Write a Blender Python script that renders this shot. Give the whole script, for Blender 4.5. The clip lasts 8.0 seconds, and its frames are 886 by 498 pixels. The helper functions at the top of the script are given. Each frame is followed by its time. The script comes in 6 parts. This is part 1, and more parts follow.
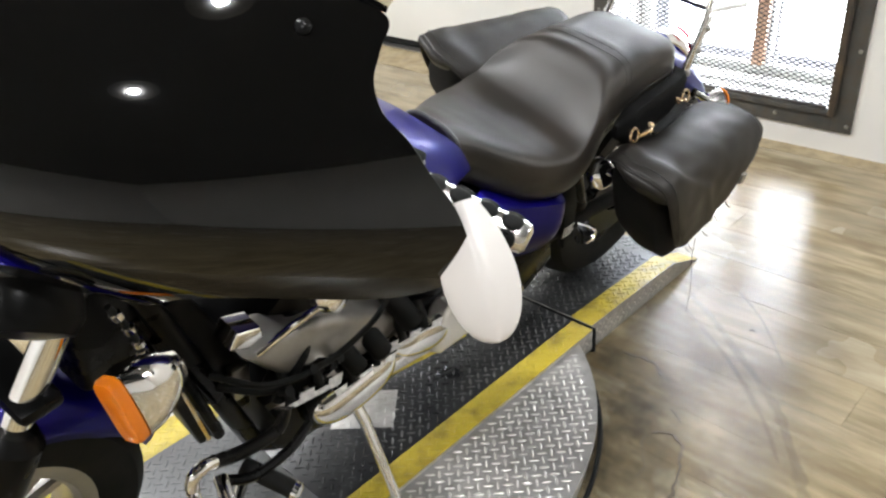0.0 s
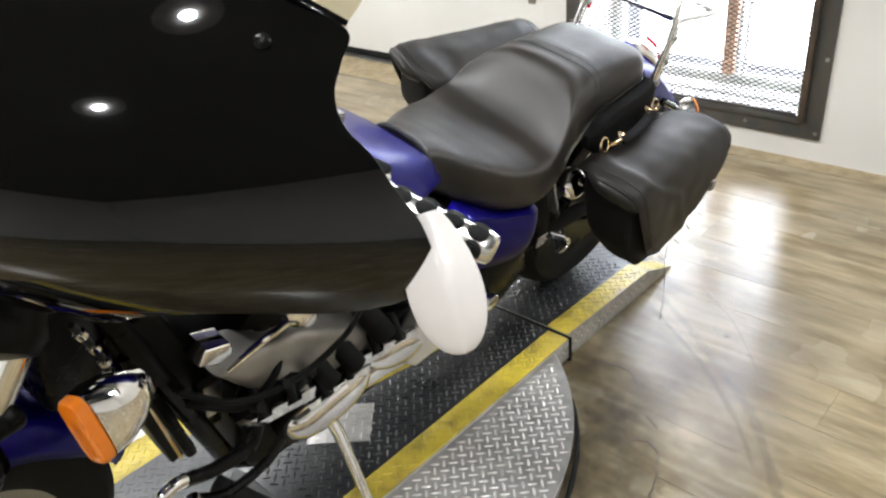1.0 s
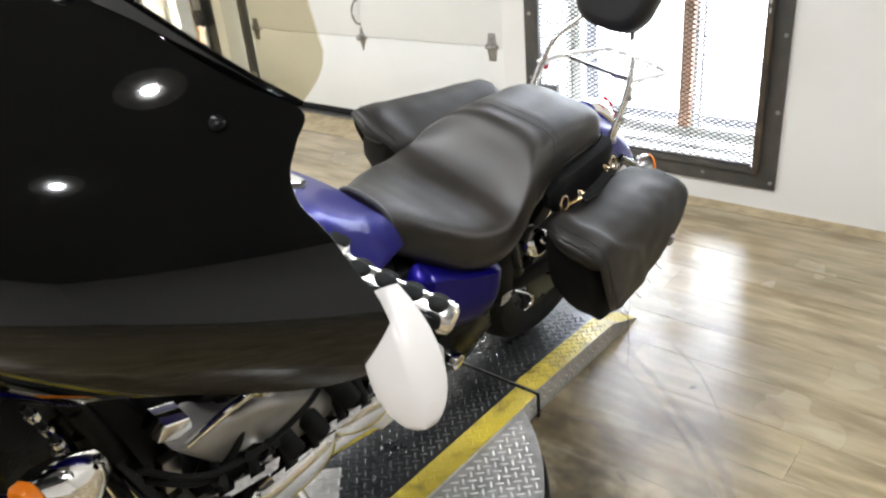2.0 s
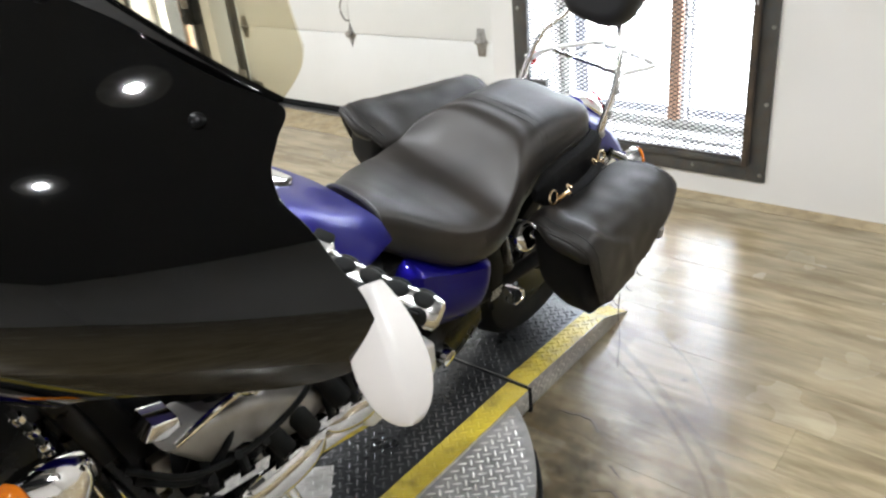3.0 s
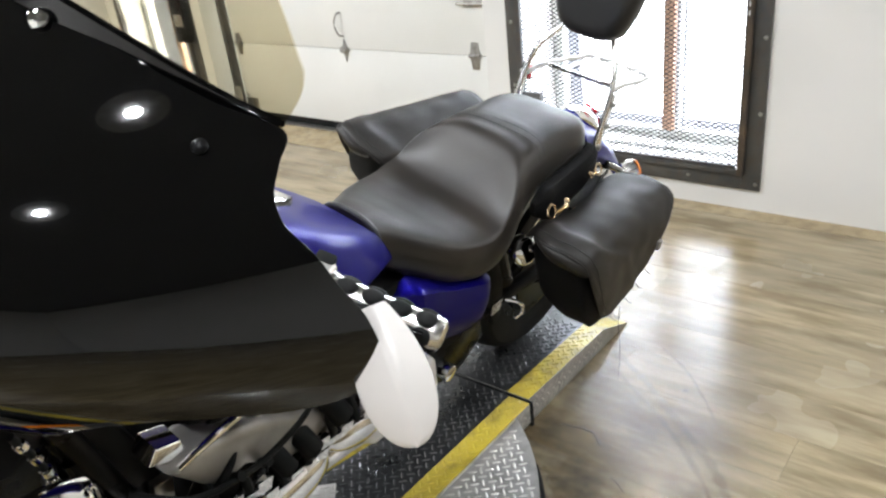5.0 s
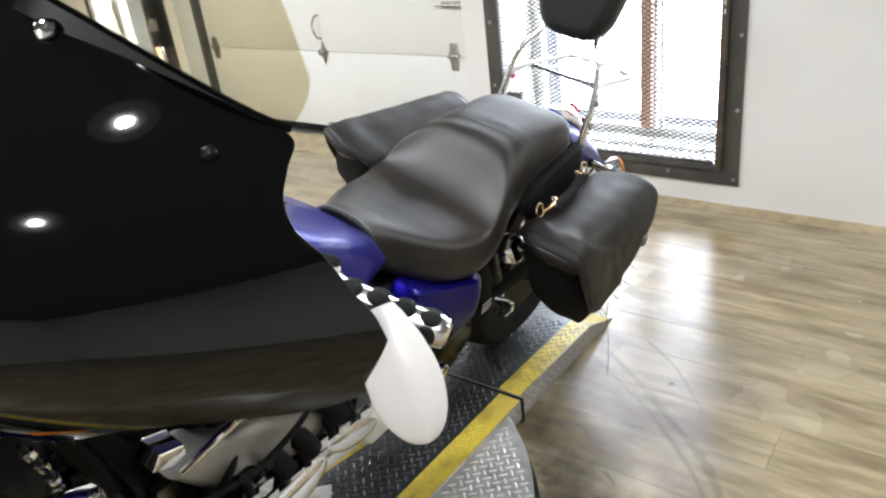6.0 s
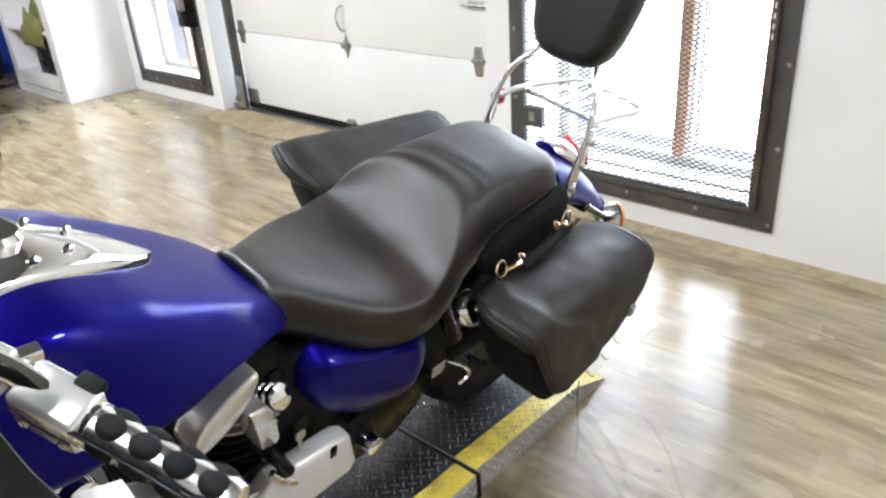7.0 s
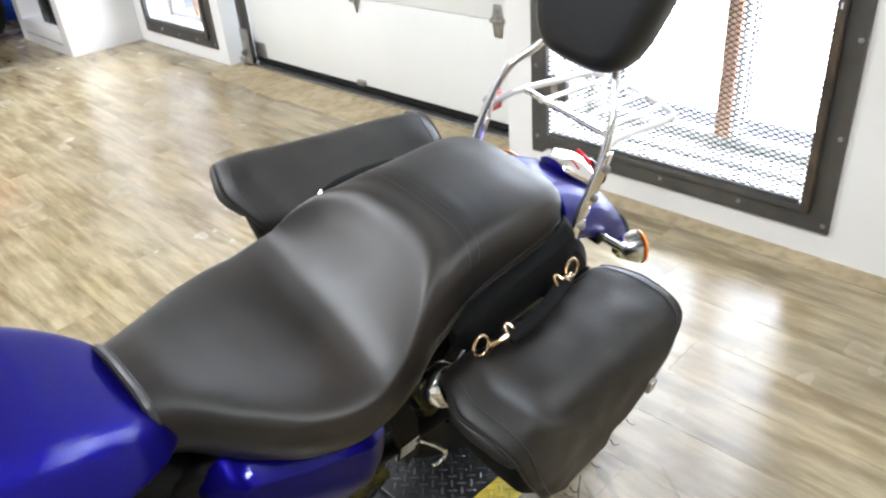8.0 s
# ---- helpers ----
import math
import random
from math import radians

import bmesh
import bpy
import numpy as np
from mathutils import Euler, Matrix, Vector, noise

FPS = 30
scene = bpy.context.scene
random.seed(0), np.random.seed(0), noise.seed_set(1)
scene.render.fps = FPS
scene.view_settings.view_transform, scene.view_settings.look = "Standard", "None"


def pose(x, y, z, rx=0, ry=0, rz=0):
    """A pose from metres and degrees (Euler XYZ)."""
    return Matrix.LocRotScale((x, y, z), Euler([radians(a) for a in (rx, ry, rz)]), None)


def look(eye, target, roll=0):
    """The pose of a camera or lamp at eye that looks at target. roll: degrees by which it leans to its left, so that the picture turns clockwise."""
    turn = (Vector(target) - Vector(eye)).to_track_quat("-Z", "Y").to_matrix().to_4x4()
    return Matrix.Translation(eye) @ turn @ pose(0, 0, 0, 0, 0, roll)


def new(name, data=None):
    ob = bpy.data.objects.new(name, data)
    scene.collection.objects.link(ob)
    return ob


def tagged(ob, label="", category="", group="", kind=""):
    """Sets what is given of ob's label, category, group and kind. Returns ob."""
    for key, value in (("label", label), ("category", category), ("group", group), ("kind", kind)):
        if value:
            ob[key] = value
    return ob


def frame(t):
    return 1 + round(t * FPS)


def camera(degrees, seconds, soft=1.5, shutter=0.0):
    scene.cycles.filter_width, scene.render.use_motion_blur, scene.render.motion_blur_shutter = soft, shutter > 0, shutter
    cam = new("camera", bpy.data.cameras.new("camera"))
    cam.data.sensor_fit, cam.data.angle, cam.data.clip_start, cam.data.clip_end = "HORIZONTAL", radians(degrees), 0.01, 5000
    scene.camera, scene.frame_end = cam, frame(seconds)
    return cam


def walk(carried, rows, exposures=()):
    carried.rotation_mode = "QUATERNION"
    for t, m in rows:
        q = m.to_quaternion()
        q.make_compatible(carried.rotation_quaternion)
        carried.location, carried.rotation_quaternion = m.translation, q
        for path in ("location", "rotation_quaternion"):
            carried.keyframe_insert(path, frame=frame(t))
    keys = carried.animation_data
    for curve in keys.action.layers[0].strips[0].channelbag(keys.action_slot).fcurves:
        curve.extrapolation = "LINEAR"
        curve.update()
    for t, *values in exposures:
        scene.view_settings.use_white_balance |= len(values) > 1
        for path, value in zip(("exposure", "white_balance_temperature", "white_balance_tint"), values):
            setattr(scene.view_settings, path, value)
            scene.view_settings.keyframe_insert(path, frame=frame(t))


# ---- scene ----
import functools

cam = camera(60.6, 8.0, soft=2.4)
EXPOSURES = [(0, 0.15, 6250, 10), (2, 0.10, 6150, 10), (4.5, 0.08, 6050, 10), (6.5, 0.12, 6000, 10), (7.0, 0.24, 5900, 10), (7.5, 0.27, 5800, 10), (8, 0.30, 5900, 10)]
PATH = [
    (0, (0.147, 0.177, 1.338), (1.323, 1.442, 0.329), -5.5),
    (0.2, (0.155, 0.167, 1.343), (1.377, 1.409, 0.361), -5.9),
    (0.5, (0.155, 0.168, 1.337), (1.371, 1.409, 0.347), -5.4),
    (1, (0.159, 0.165, 1.337), (1.381, 1.402, 0.35), -5.6),
    (1.5, (0.16, 0.165, 1.338), (1.397, 1.394, 0.358), -5.3),
    (1.8, (0.166, 0.165, 1.348), (1.427, 1.404, 0.413), -5.4),
    (2, (0.175, 0.16, 1.361), (1.502, 1.37, 0.48), -5.5),
    (2.2, (0.182, 0.158, 1.361), (1.519, 1.363, 0.488), -5.7),
    (3.3, (0.183, 0.153, 1.357), (1.515, 1.346, 0.461), -6.1),
    (3.5, (0.179, 0.154, 1.358), (1.507, 1.355, 0.466), -5.9),
    (4, (0.182, 0.151, 1.374), (1.532, 1.362, 0.53), -6.9),
    (4.5, (0.182, 0.153, 1.37), (1.53, 1.357, 0.513), -6.4),
    (4.7, (0.188, 0.155, 1.368), (1.538, 1.351, 0.502), -6.5),
    (5.8, (0.149, 0.169, 1.374), (1.510, 1.365, 0.528), -7.6),
    (6, (0.151, 0.172, 1.379), (1.539, 1.32, 0.508), -7.2),
    (6.2, (0.206, 0.189, 1.371), (1.588, 1.315, 0.463), -6.9),
    (6.5, (0.336, 0.186, 1.365), (1.669, 1.405, 0.505), -6.0),
    (6.8, (0.463, 0.180, 1.361), (1.776, 1.418, 0.498), -4.2),
    (7, (0.522, 0.2, 1.357), (1.822, 1.44, 0.477), -4.0),
    (7.2, (0.586, 0.229, 1.350), (1.885, 1.449, 0.442), -3.5),
    (7.5, (0.696, 0.31, 1.362), (1.858, 1.618, 0.393), -4.3),
    (7.8, (0.810, 0.373, 1.382), (1.994, 1.633, 0.376), -4.2),
    (8, (0.888, 0.382, 1.379), (2.059, 1.644, 0.362), -4.9),
]
walk(cam, [(t, look(eye, target, roll)) for t, eye, target, roll in PATH], EXPOSURES)
WIN_POWER, LAMP_POWER, DAY_GLOW = 84.0, 78.0, 1.6

# ---- light ----
world = bpy.data.worlds.new("sky")
scene.world = world
world.use_nodes = True
wn = world.node_tree.nodes
sky = wn.new("ShaderNodeTexSky")
sky.sky_type, sky.sun_disc = "NISHITA", False
sky.sun_elevation, sky.sun_rotation = radians(47), radians(185)
wn["Background"].inputs["Strength"].default_value = 0.12
world.node_tree.links.new(sky.outputs["Color"], wn["Background"].inputs["Color"])


def lamp(name, kind, m, energy, color=(1, 1, 1), size=1.0, size_y=None, angle=None):
    data = bpy.data.lights.new(name, kind)
    data.energy, data.color = energy, color
    if kind == "AREA":
        data.shape = "RECTANGLE" if size_y else "DISK"
        data.size = size
        if size_y:
            data.size_y = size_y
    if angle:
        data.angle = angle
    ob = new(name, data)
    ob.matrix_world = m
    return ob


# diffuse sky outdoors, a weak wide sun
lamp("sun", "SUN", look((-0.9, -10, 11), (0, 0, 0)), 3.4, (1, 0.97, 0.92), angle=radians(3))
# the sky's light through the two barred windows
lamp("window_light", "AREA", look((3.62, 1.62, 1.2), (0, 1.62, 0.9)), WIN_POWER, (0.93, 0.97, 1.0), 1.05, 2.0)
lamp("window_light", "AREA", look((3.62, 5.28, 1.2), (0, 5.28, 0.9)), 1.7 * WIN_POWER, (0.93, 0.97, 1.0), 0.85, 2.0)
# round lamps under the ceiling
# the last two are unseen, added to brighten the floor and west wall
LAMPS = [(-0.64, -0.27), (0.31, 0.21), (0.50, 1.95), (0.9, 4.6), (-1.3, 6.6), (2.7, -1.3), (-3.3, 1.4)]
for lx, ly in LAMPS:
    lamp("ceiling_and_fill_lamp", "AREA", look((lx, ly, 3.02), (lx, ly, 0)), LAMP_POWER * {(-0.64, -0.27): 0.42, (0.31, 0.21): 0.3, (0.50, 1.95): 0.75, (0.9, 4.6): 1.5, (2.7, -1.3): 0.75}.get((lx, ly), 1.0), (1.0, 0.985, 0.95), 0.07 if ly < 1 and lx < 1 else 0.6)


# ---- materials ----
def material(name, color, rough=0.5, metal=0.0, **more):
    """A Principled material. more: var, a second colour mixed in by noise of the size scale; grain, bump and bump_scale; spread, of roughness; coat."""
    mat = bpy.data.materials.new(name)
    mat.use_nodes = True
    nt = mat.node_tree
    b = nt.nodes["Principled BSDF"]
    b.inputs["Base Color"].default_value = (*color, 1)
    b.inputs["Roughness"].default_value = rough
    b.inputs["Metallic"].default_value = metal
    if "coat" in more:
        b.inputs["Coat Weight"].default_value = more["coat"]
        b.inputs["Coat Roughness"].default_value = 0.03
    if "spec" in more:
        b.inputs["Specular IOR Level"].default_value = more["spec"]
    co = nt.nodes.new("ShaderNodeTexCoord").outputs["Object"]

    def tex(scale, detail=4.0, stretch=None):
        n = nt.nodes.new("ShaderNodeTexNoise")
        n.inputs["Scale"].default_value, n.inputs["Detail"].default_value = scale, detail
        if stretch:
            mp = nt.nodes.new("ShaderNodeMapping")
            mp.inputs["Scale"].default_value = stretch
            nt.links.new(co, mp.inputs["Vector"])
            nt.links.new(mp.outputs["Vector"], n.inputs["Vector"])
        else:
            nt.links.new(co, n.inputs["Vector"])
        return n.outputs["Fac"]

    def ramp(fac, lo, hi, a, c):
        r = nt.nodes.new("ShaderNodeMapRange")
        r.inputs["From Min"].default_value, r.inputs["From Max"].default_value = lo, hi
        r.inputs["To Min"].default_value, r.inputs["To Max"].default_value = a, c
        nt.links.new(fac, r.inputs["Value"])
        return r.outputs["Result"]

    def mix(fac, a, c):
        m = nt.nodes.new("ShaderNodeMix")
        m.data_type = "RGBA"
        for sock, v in ((m.inputs[0], fac), (m.inputs[6], a), (m.inputs[7], c)):
            if isinstance(v, (tuple, list)):
                sock.default_value = (*v, 1)
            elif isinstance(v, (int, float)):
                sock.default_value = v
            else:
                nt.links.new(v, sock)
        return m.outputs[2]

    col = color
    if "var" in more:
        col = mix(ramp(tex(more.get("scale", 3.0), 6.0, more.get("stretch")), 0.38, 0.68, 0.0, 1.0), col, more["var"])
    if "grain" in more:
        gcol, gscale, amount = more["grain"]
        col = mix(ramp(tex(gscale, 5.0, more.get("stretch")), 0.45, 0.75, 0.0, amount), col, gcol)
    if not isinstance(col, tuple):
        nt.links.new(col, b.inputs["Base Color"])
    if "spread" in more:
        nt.links.new(ramp(tex(more.get("rscale", 9.0), 5.0), 0.3, 0.7, rough - more["spread"], rough + more["spread"]), b.inputs["Roughness"])
    if "bump" in more:
        bp = nt.nodes.new("ShaderNodeBump")
        bp.inputs["Strength"].default_value = more["bump"]
        bp.inputs["Distance"].default_value = more.get("depth", 0.002)
        nt.links.new(tex(more.get("bump_scale", 120.0), 4.0, more.get("stretch")), bp.inputs["Height"])
        nt.links.new(bp.outputs["Normal"], b.inputs["Normal"])
    return mat


def glow(name, color, strength):
    mat = bpy.data.materials.new(name)
    mat.use_nodes = True
    b = mat.node_tree.nodes["Principled BSDF"]
    b.inputs["Base Color"].default_value = (*color, 1)
    b.inputs["Emission Color"].default_value = (*color, 1)
    b.inputs["Emission Strength"].default_value = strength
    return mat


def clear(name, color, rough=0.0, ior=1.45):
    mat = bpy.data.materials.new(name)
    mat.use_nodes = True
    b = mat.node_tree.nodes["Principled BSDF"]
    b.inputs["Base Color"].default_value = (*color, 1)
    b.inputs["Transmission Weight"].default_value = 1
    b.inputs["Roughness"].default_value, b.inputs["IOR"].default_value = rough, ior
    return mat


WALL = material("white_wall_paint", (0.80, 0.79, 0.765), 0.55, var=(0.76, 0.75, 0.72), scale=1.5, spread=0.1, bump=0.15, bump_scale=160)
CEIL = material("dark_ceiling_paint", (0.10, 0.10, 0.10), 0.8, var=(0.085, 0.085, 0.082), scale=2)
DIMW = material("plain_wall_paint", (0.80, 0.79, 0.775), 0.6, var=(0.76, 0.75, 0.73), scale=1.5, bump=0.15, bump_scale=160)
PEARL = material("pearl_white_shell", (0.66, 0.63, 0.60), 0.32, 0.0, var=(0.61, 0.58, 0.55), scale=8, coat=0.3)
DOORP = material("door_enamel", (0.80, 0.80, 0.77), 0.35, var=(0.77, 0.77, 0.735), scale=2.5, bump=0.12, bump_scale=300)
STEEL = material("dark_steel", (0.075, 0.077, 0.08), 0.5, 0.4, var=(0.12, 0.115, 0.105), scale=9, grain=((0.12, 0.08, 0.05), 30, 0.4), spread=0.15, bump=0.2)
HINGE = material("rusty_hinge_steel", (0.16, 0.12, 0.085), 0.55, 0.6, var=(0.07, 0.065, 0.06), scale=14, bump=0.25)
MESHM = material("black_expanded_metal", (0.03, 0.03, 0.032), 0.5, 0.5)
ZINC = material("zinc_hardware", (0.45, 0.44, 0.42), 0.38, 0.9, var=(0.28, 0.27, 0.25), scale=25)
GALV = material("galvanised_track", (0.42, 0.42, 0.41), 0.45, 0.85, var=(0.3, 0.3, 0.29), scale=18, bump=0.15)
RUBBER = material("black_rubber", (0.004, 0.005, 0.005), 0.7, var=(0.010, 0.0095, 0.009), spec=0.2, scale=20, bump=0.25, bump_scale=220)
WOODP = material("brown_mullion", (0.62, 0.38, 0.25), 0.6, var=(0.52, 0.31, 0.20), scale=6, stretch=(1, 1, 0.1), bump=0.2)
SNOW = material("pale_ground", (0.82, 0.83, 0.85), 0.9, var=(0.74, 0.75, 0.78), scale=1.2)
EDGE = material("worn_floor_edge", (0.43, 0.345, 0.205), 0.5, var=(0.31, 0.24, 0.135), scale=5, grain=((0.12, 0.09, 0.055), 22, 0.6), spread=0.15, bump=0.25, bump_scale=60)
BLUE = material("blue_metallic_paint", (0.0045, 0.0027, 0.108), 0.36, 0.6, var=(0.0055, 0.0034, 0.125), scale=4, coat=0.26, spec=0.0, grain=((0.014, 0.011, 0.34), 900, 0.35))
BLACKP = material("black_gloss_plastic", (0.002, 0.002, 0.002), 0.035, spec=0.56, spread=0.01, rscale=3.0)
FRAMEP = material("black_frame_enamel", (0.003, 0.003, 0.003), 0.28, var=(0.005, 0.005, 0.005), scale=12, spread=0.08, spec=0.12)
CHROME = material("chrome", (0.86, 0.85, 0.83), 0.07, 1.0, spread=0.03)
ALLOY = material("bright_polished_alloy", (0.86, 0.845, 0.82), 0.2, 1.0, var=(0.80, 0.785, 0.76), scale=12, spread=0.06)
SATIN = material("satin_alloy", (0.52, 0.50, 0.47), 0.33, 1.0, var=(0.43, 0.41, 0.38), scale=10, spread=0.08)
ENGINE = material("black_engine_casting", (0.005, 0.005, 0.005), 0.42, var=(0.009, 0.0088, 0.0085), spec=0.14, scale=15, bump=0.3, bump_scale=150)
RACKM = material("brushed_rack_alloy", (0.80, 0.79, 0.77), 0.34, 0.45, var=(0.74, 0.73, 0.71), scale=14)
BRIGHT = material("bright_cast_alloy", (0.86, 0.845, 0.815), 0.2, 0.72, var=(0.80, 0.785, 0.75), scale=9, spread=0.06)
CASEG = material("dull_case_alloy", (0.34, 0.325, 0.30), 0.42, 0.6, var=(0.25, 0.235, 0.215), scale=12, spread=0.1, bump=0.15)
FINS = material("machined_fins", (0.58, 0.56, 0.52), 0.36, 0.6, var=(0.46, 0.44, 0.41), scale=20)
SEAT = material("black_seat_vinyl", (0.0065, 0.006, 0.0056), 0.45, var=(0.022, 0.0165, 0.012), scale=4.5, spec=0.53, spread=0.06, bump=0.22, bump_scale=420, depth=0.001)
PAD = material("black_pad_vinyl", (0.007, 0.0075, 0.0085), 0.38, var=(0.011, 0.0115, 0.0125), scale=5, spread=0.05, bump=0.2, bump_scale=420, depth=0.001)
PIPE = material("seat_piping", (0.03, 0.03, 0.03), 0.35)
BAG = material("black_bag_leather", (0.0095, 0.0082, 0.007), 0.50, var=(0.018, 0.0148, 0.0115), spec=0.42, scale=4, grain=((0.030, 0.025, 0.020), 14, 0.3), spread=0.08, bump=0.35, bump_scale=260, depth=0.0015)
BAGIN = material("dark_bag_cloth", (0.006, 0.006, 0.006), 0.85, spec=0.2, bump=0.4, bump_scale=300)
STRAP = material("black_webbing", (0.005, 0.005, 0.005), 0.75, spec=0.12, bump=0.5, bump_scale=500)
BRASS = material("brass_clip", (0.72, 0.50, 0.26), 0.25, 1.0, var=(0.8, 0.72, 0.6), scale=40)
ORANGE = material("amber_lens", (0.80, 0.21, 0.007), 0.15, var=(0.70, 0.165, 0.006), scale=30, coat=0.5)
REDL = clear("red_lens", (0.75, 0.02, 0.02), 0.12)
CLEARL = clear("clear_lens", (0.93, 0.93, 0.93), 0.08)
GLASS = clear("window_glass", (1, 1, 1), 0.0, 1.05)
BLACKPL = material("black_plate_paint", (0.011, 0.012, 0.014), 0.36, var=(0.020, 0.021, 0.022), scale=7, grain=((0.06, 0.06, 0.06), 40, 0.3), spread=0.12, bump=0.2)
YELLOW = material("yellow_plate_paint", (0.57, 0.445, 0.035), 0.42, var=(0.49, 0.375, 0.04), scale=6, grain=((0.09, 0.065, 0.025), 17, 0.75), spread=0.1, bump=0.2)
PLATE = material("bare_tread_plate", (0.50, 0.49, 0.47), 0.44, 0.6, var=(0.39, 0.38, 0.36), scale=5, grain=((0.17, 0.16, 0.14), 30, 0.4), spread=0.1, bump=0.12)
GREYPL = material("worn_grey_plate", (0.115, 0.118, 0.12), 0.42, 0.3, var=(0.16, 0.16, 0.16), scale=6, spread=0.1, bump=0.2)
CLOTH = material("olive_cloth", (0.15, 0.165, 0.045), 0.9, var=(0.22, 0.225, 0.07), scale=14, bump=0.5, bump_scale=80)
BLUEPL = material("blue_plastic", (0.01, 0.06, 0.42), 0.4, var=(0.01, 0.05, 0.34), scale=5)
KTM = material("orange_bodywork", (0.85, 0.13, 0.01), 0.3, var=(0.8, 0.11, 0.01), scale=4)
RED = material("red_reflector", (0.5, 0.01, 0.015), 0.2)
SHELL = material("white_shelf_enamel", (0.8, 0.8, 0.8), 0.4, var=(0.76, 0.76, 0.76), scale=3)
CRACK = material("open_floor_crack", (0.07, 0.055, 0.036), 0.6, bump=0.3)
SCUFF = material("grey_tyre_scuff", (0.10, 0.08, 0.055), 0.4, var=(0.15, 0.12, 0.08), scale=9)
SCUFF.node_tree.nodes["Principled BSDF"].inputs["Alpha"].default_value = 0.18
TREADP = material("polished_treads", (0.74, 0.72, 0.69), 0.38, 0.6, var=(0.60, 0.58, 0.55), scale=8)
TREADS = material("bright_side_treads", (0.72, 0.70, 0.67), 0.4, 0.8, var=(0.58, 0.56, 0.53), scale=8)


def film(name, color):
    """A thin clear sheet: tinted, with a mirror's gloss at grazing angles."""
    mat = bpy.data.materials.new(name)
    mat.use_nodes = True
    nt = mat.node_tree
    nt.nodes.remove(nt.nodes["Principled BSDF"])
    tr, gl = nt.nodes.new("ShaderNodeBsdfTransparent"), nt.nodes.new("ShaderNodeBsdfGlossy")
    tr.inputs["Color"].default_value = (*color, 1)
    gl.inputs["Roughness"].default_value = 0.02
    fr, mx = nt.nodes.new("ShaderNodeFresnel"), nt.nodes.new("ShaderNodeMixShader")
    fr.inputs["IOR"].default_value = 1.35
    nt.links.new(fr.outputs[0], mx.inputs[0])
    nt.links.new(tr.outputs[0], mx.inputs[1])
    nt.links.new(gl.outputs[0], mx.inputs[2])
    nt.links.new(mx.outputs[0], nt.nodes["Material Output"].inputs["Surface"])
    return mat


SMOKE = film("smoked_screen", (0.81, 0.775, 0.66))
KEYM = material("steel_key", (0.6, 0.55, 0.45), 0.3, 1.0)


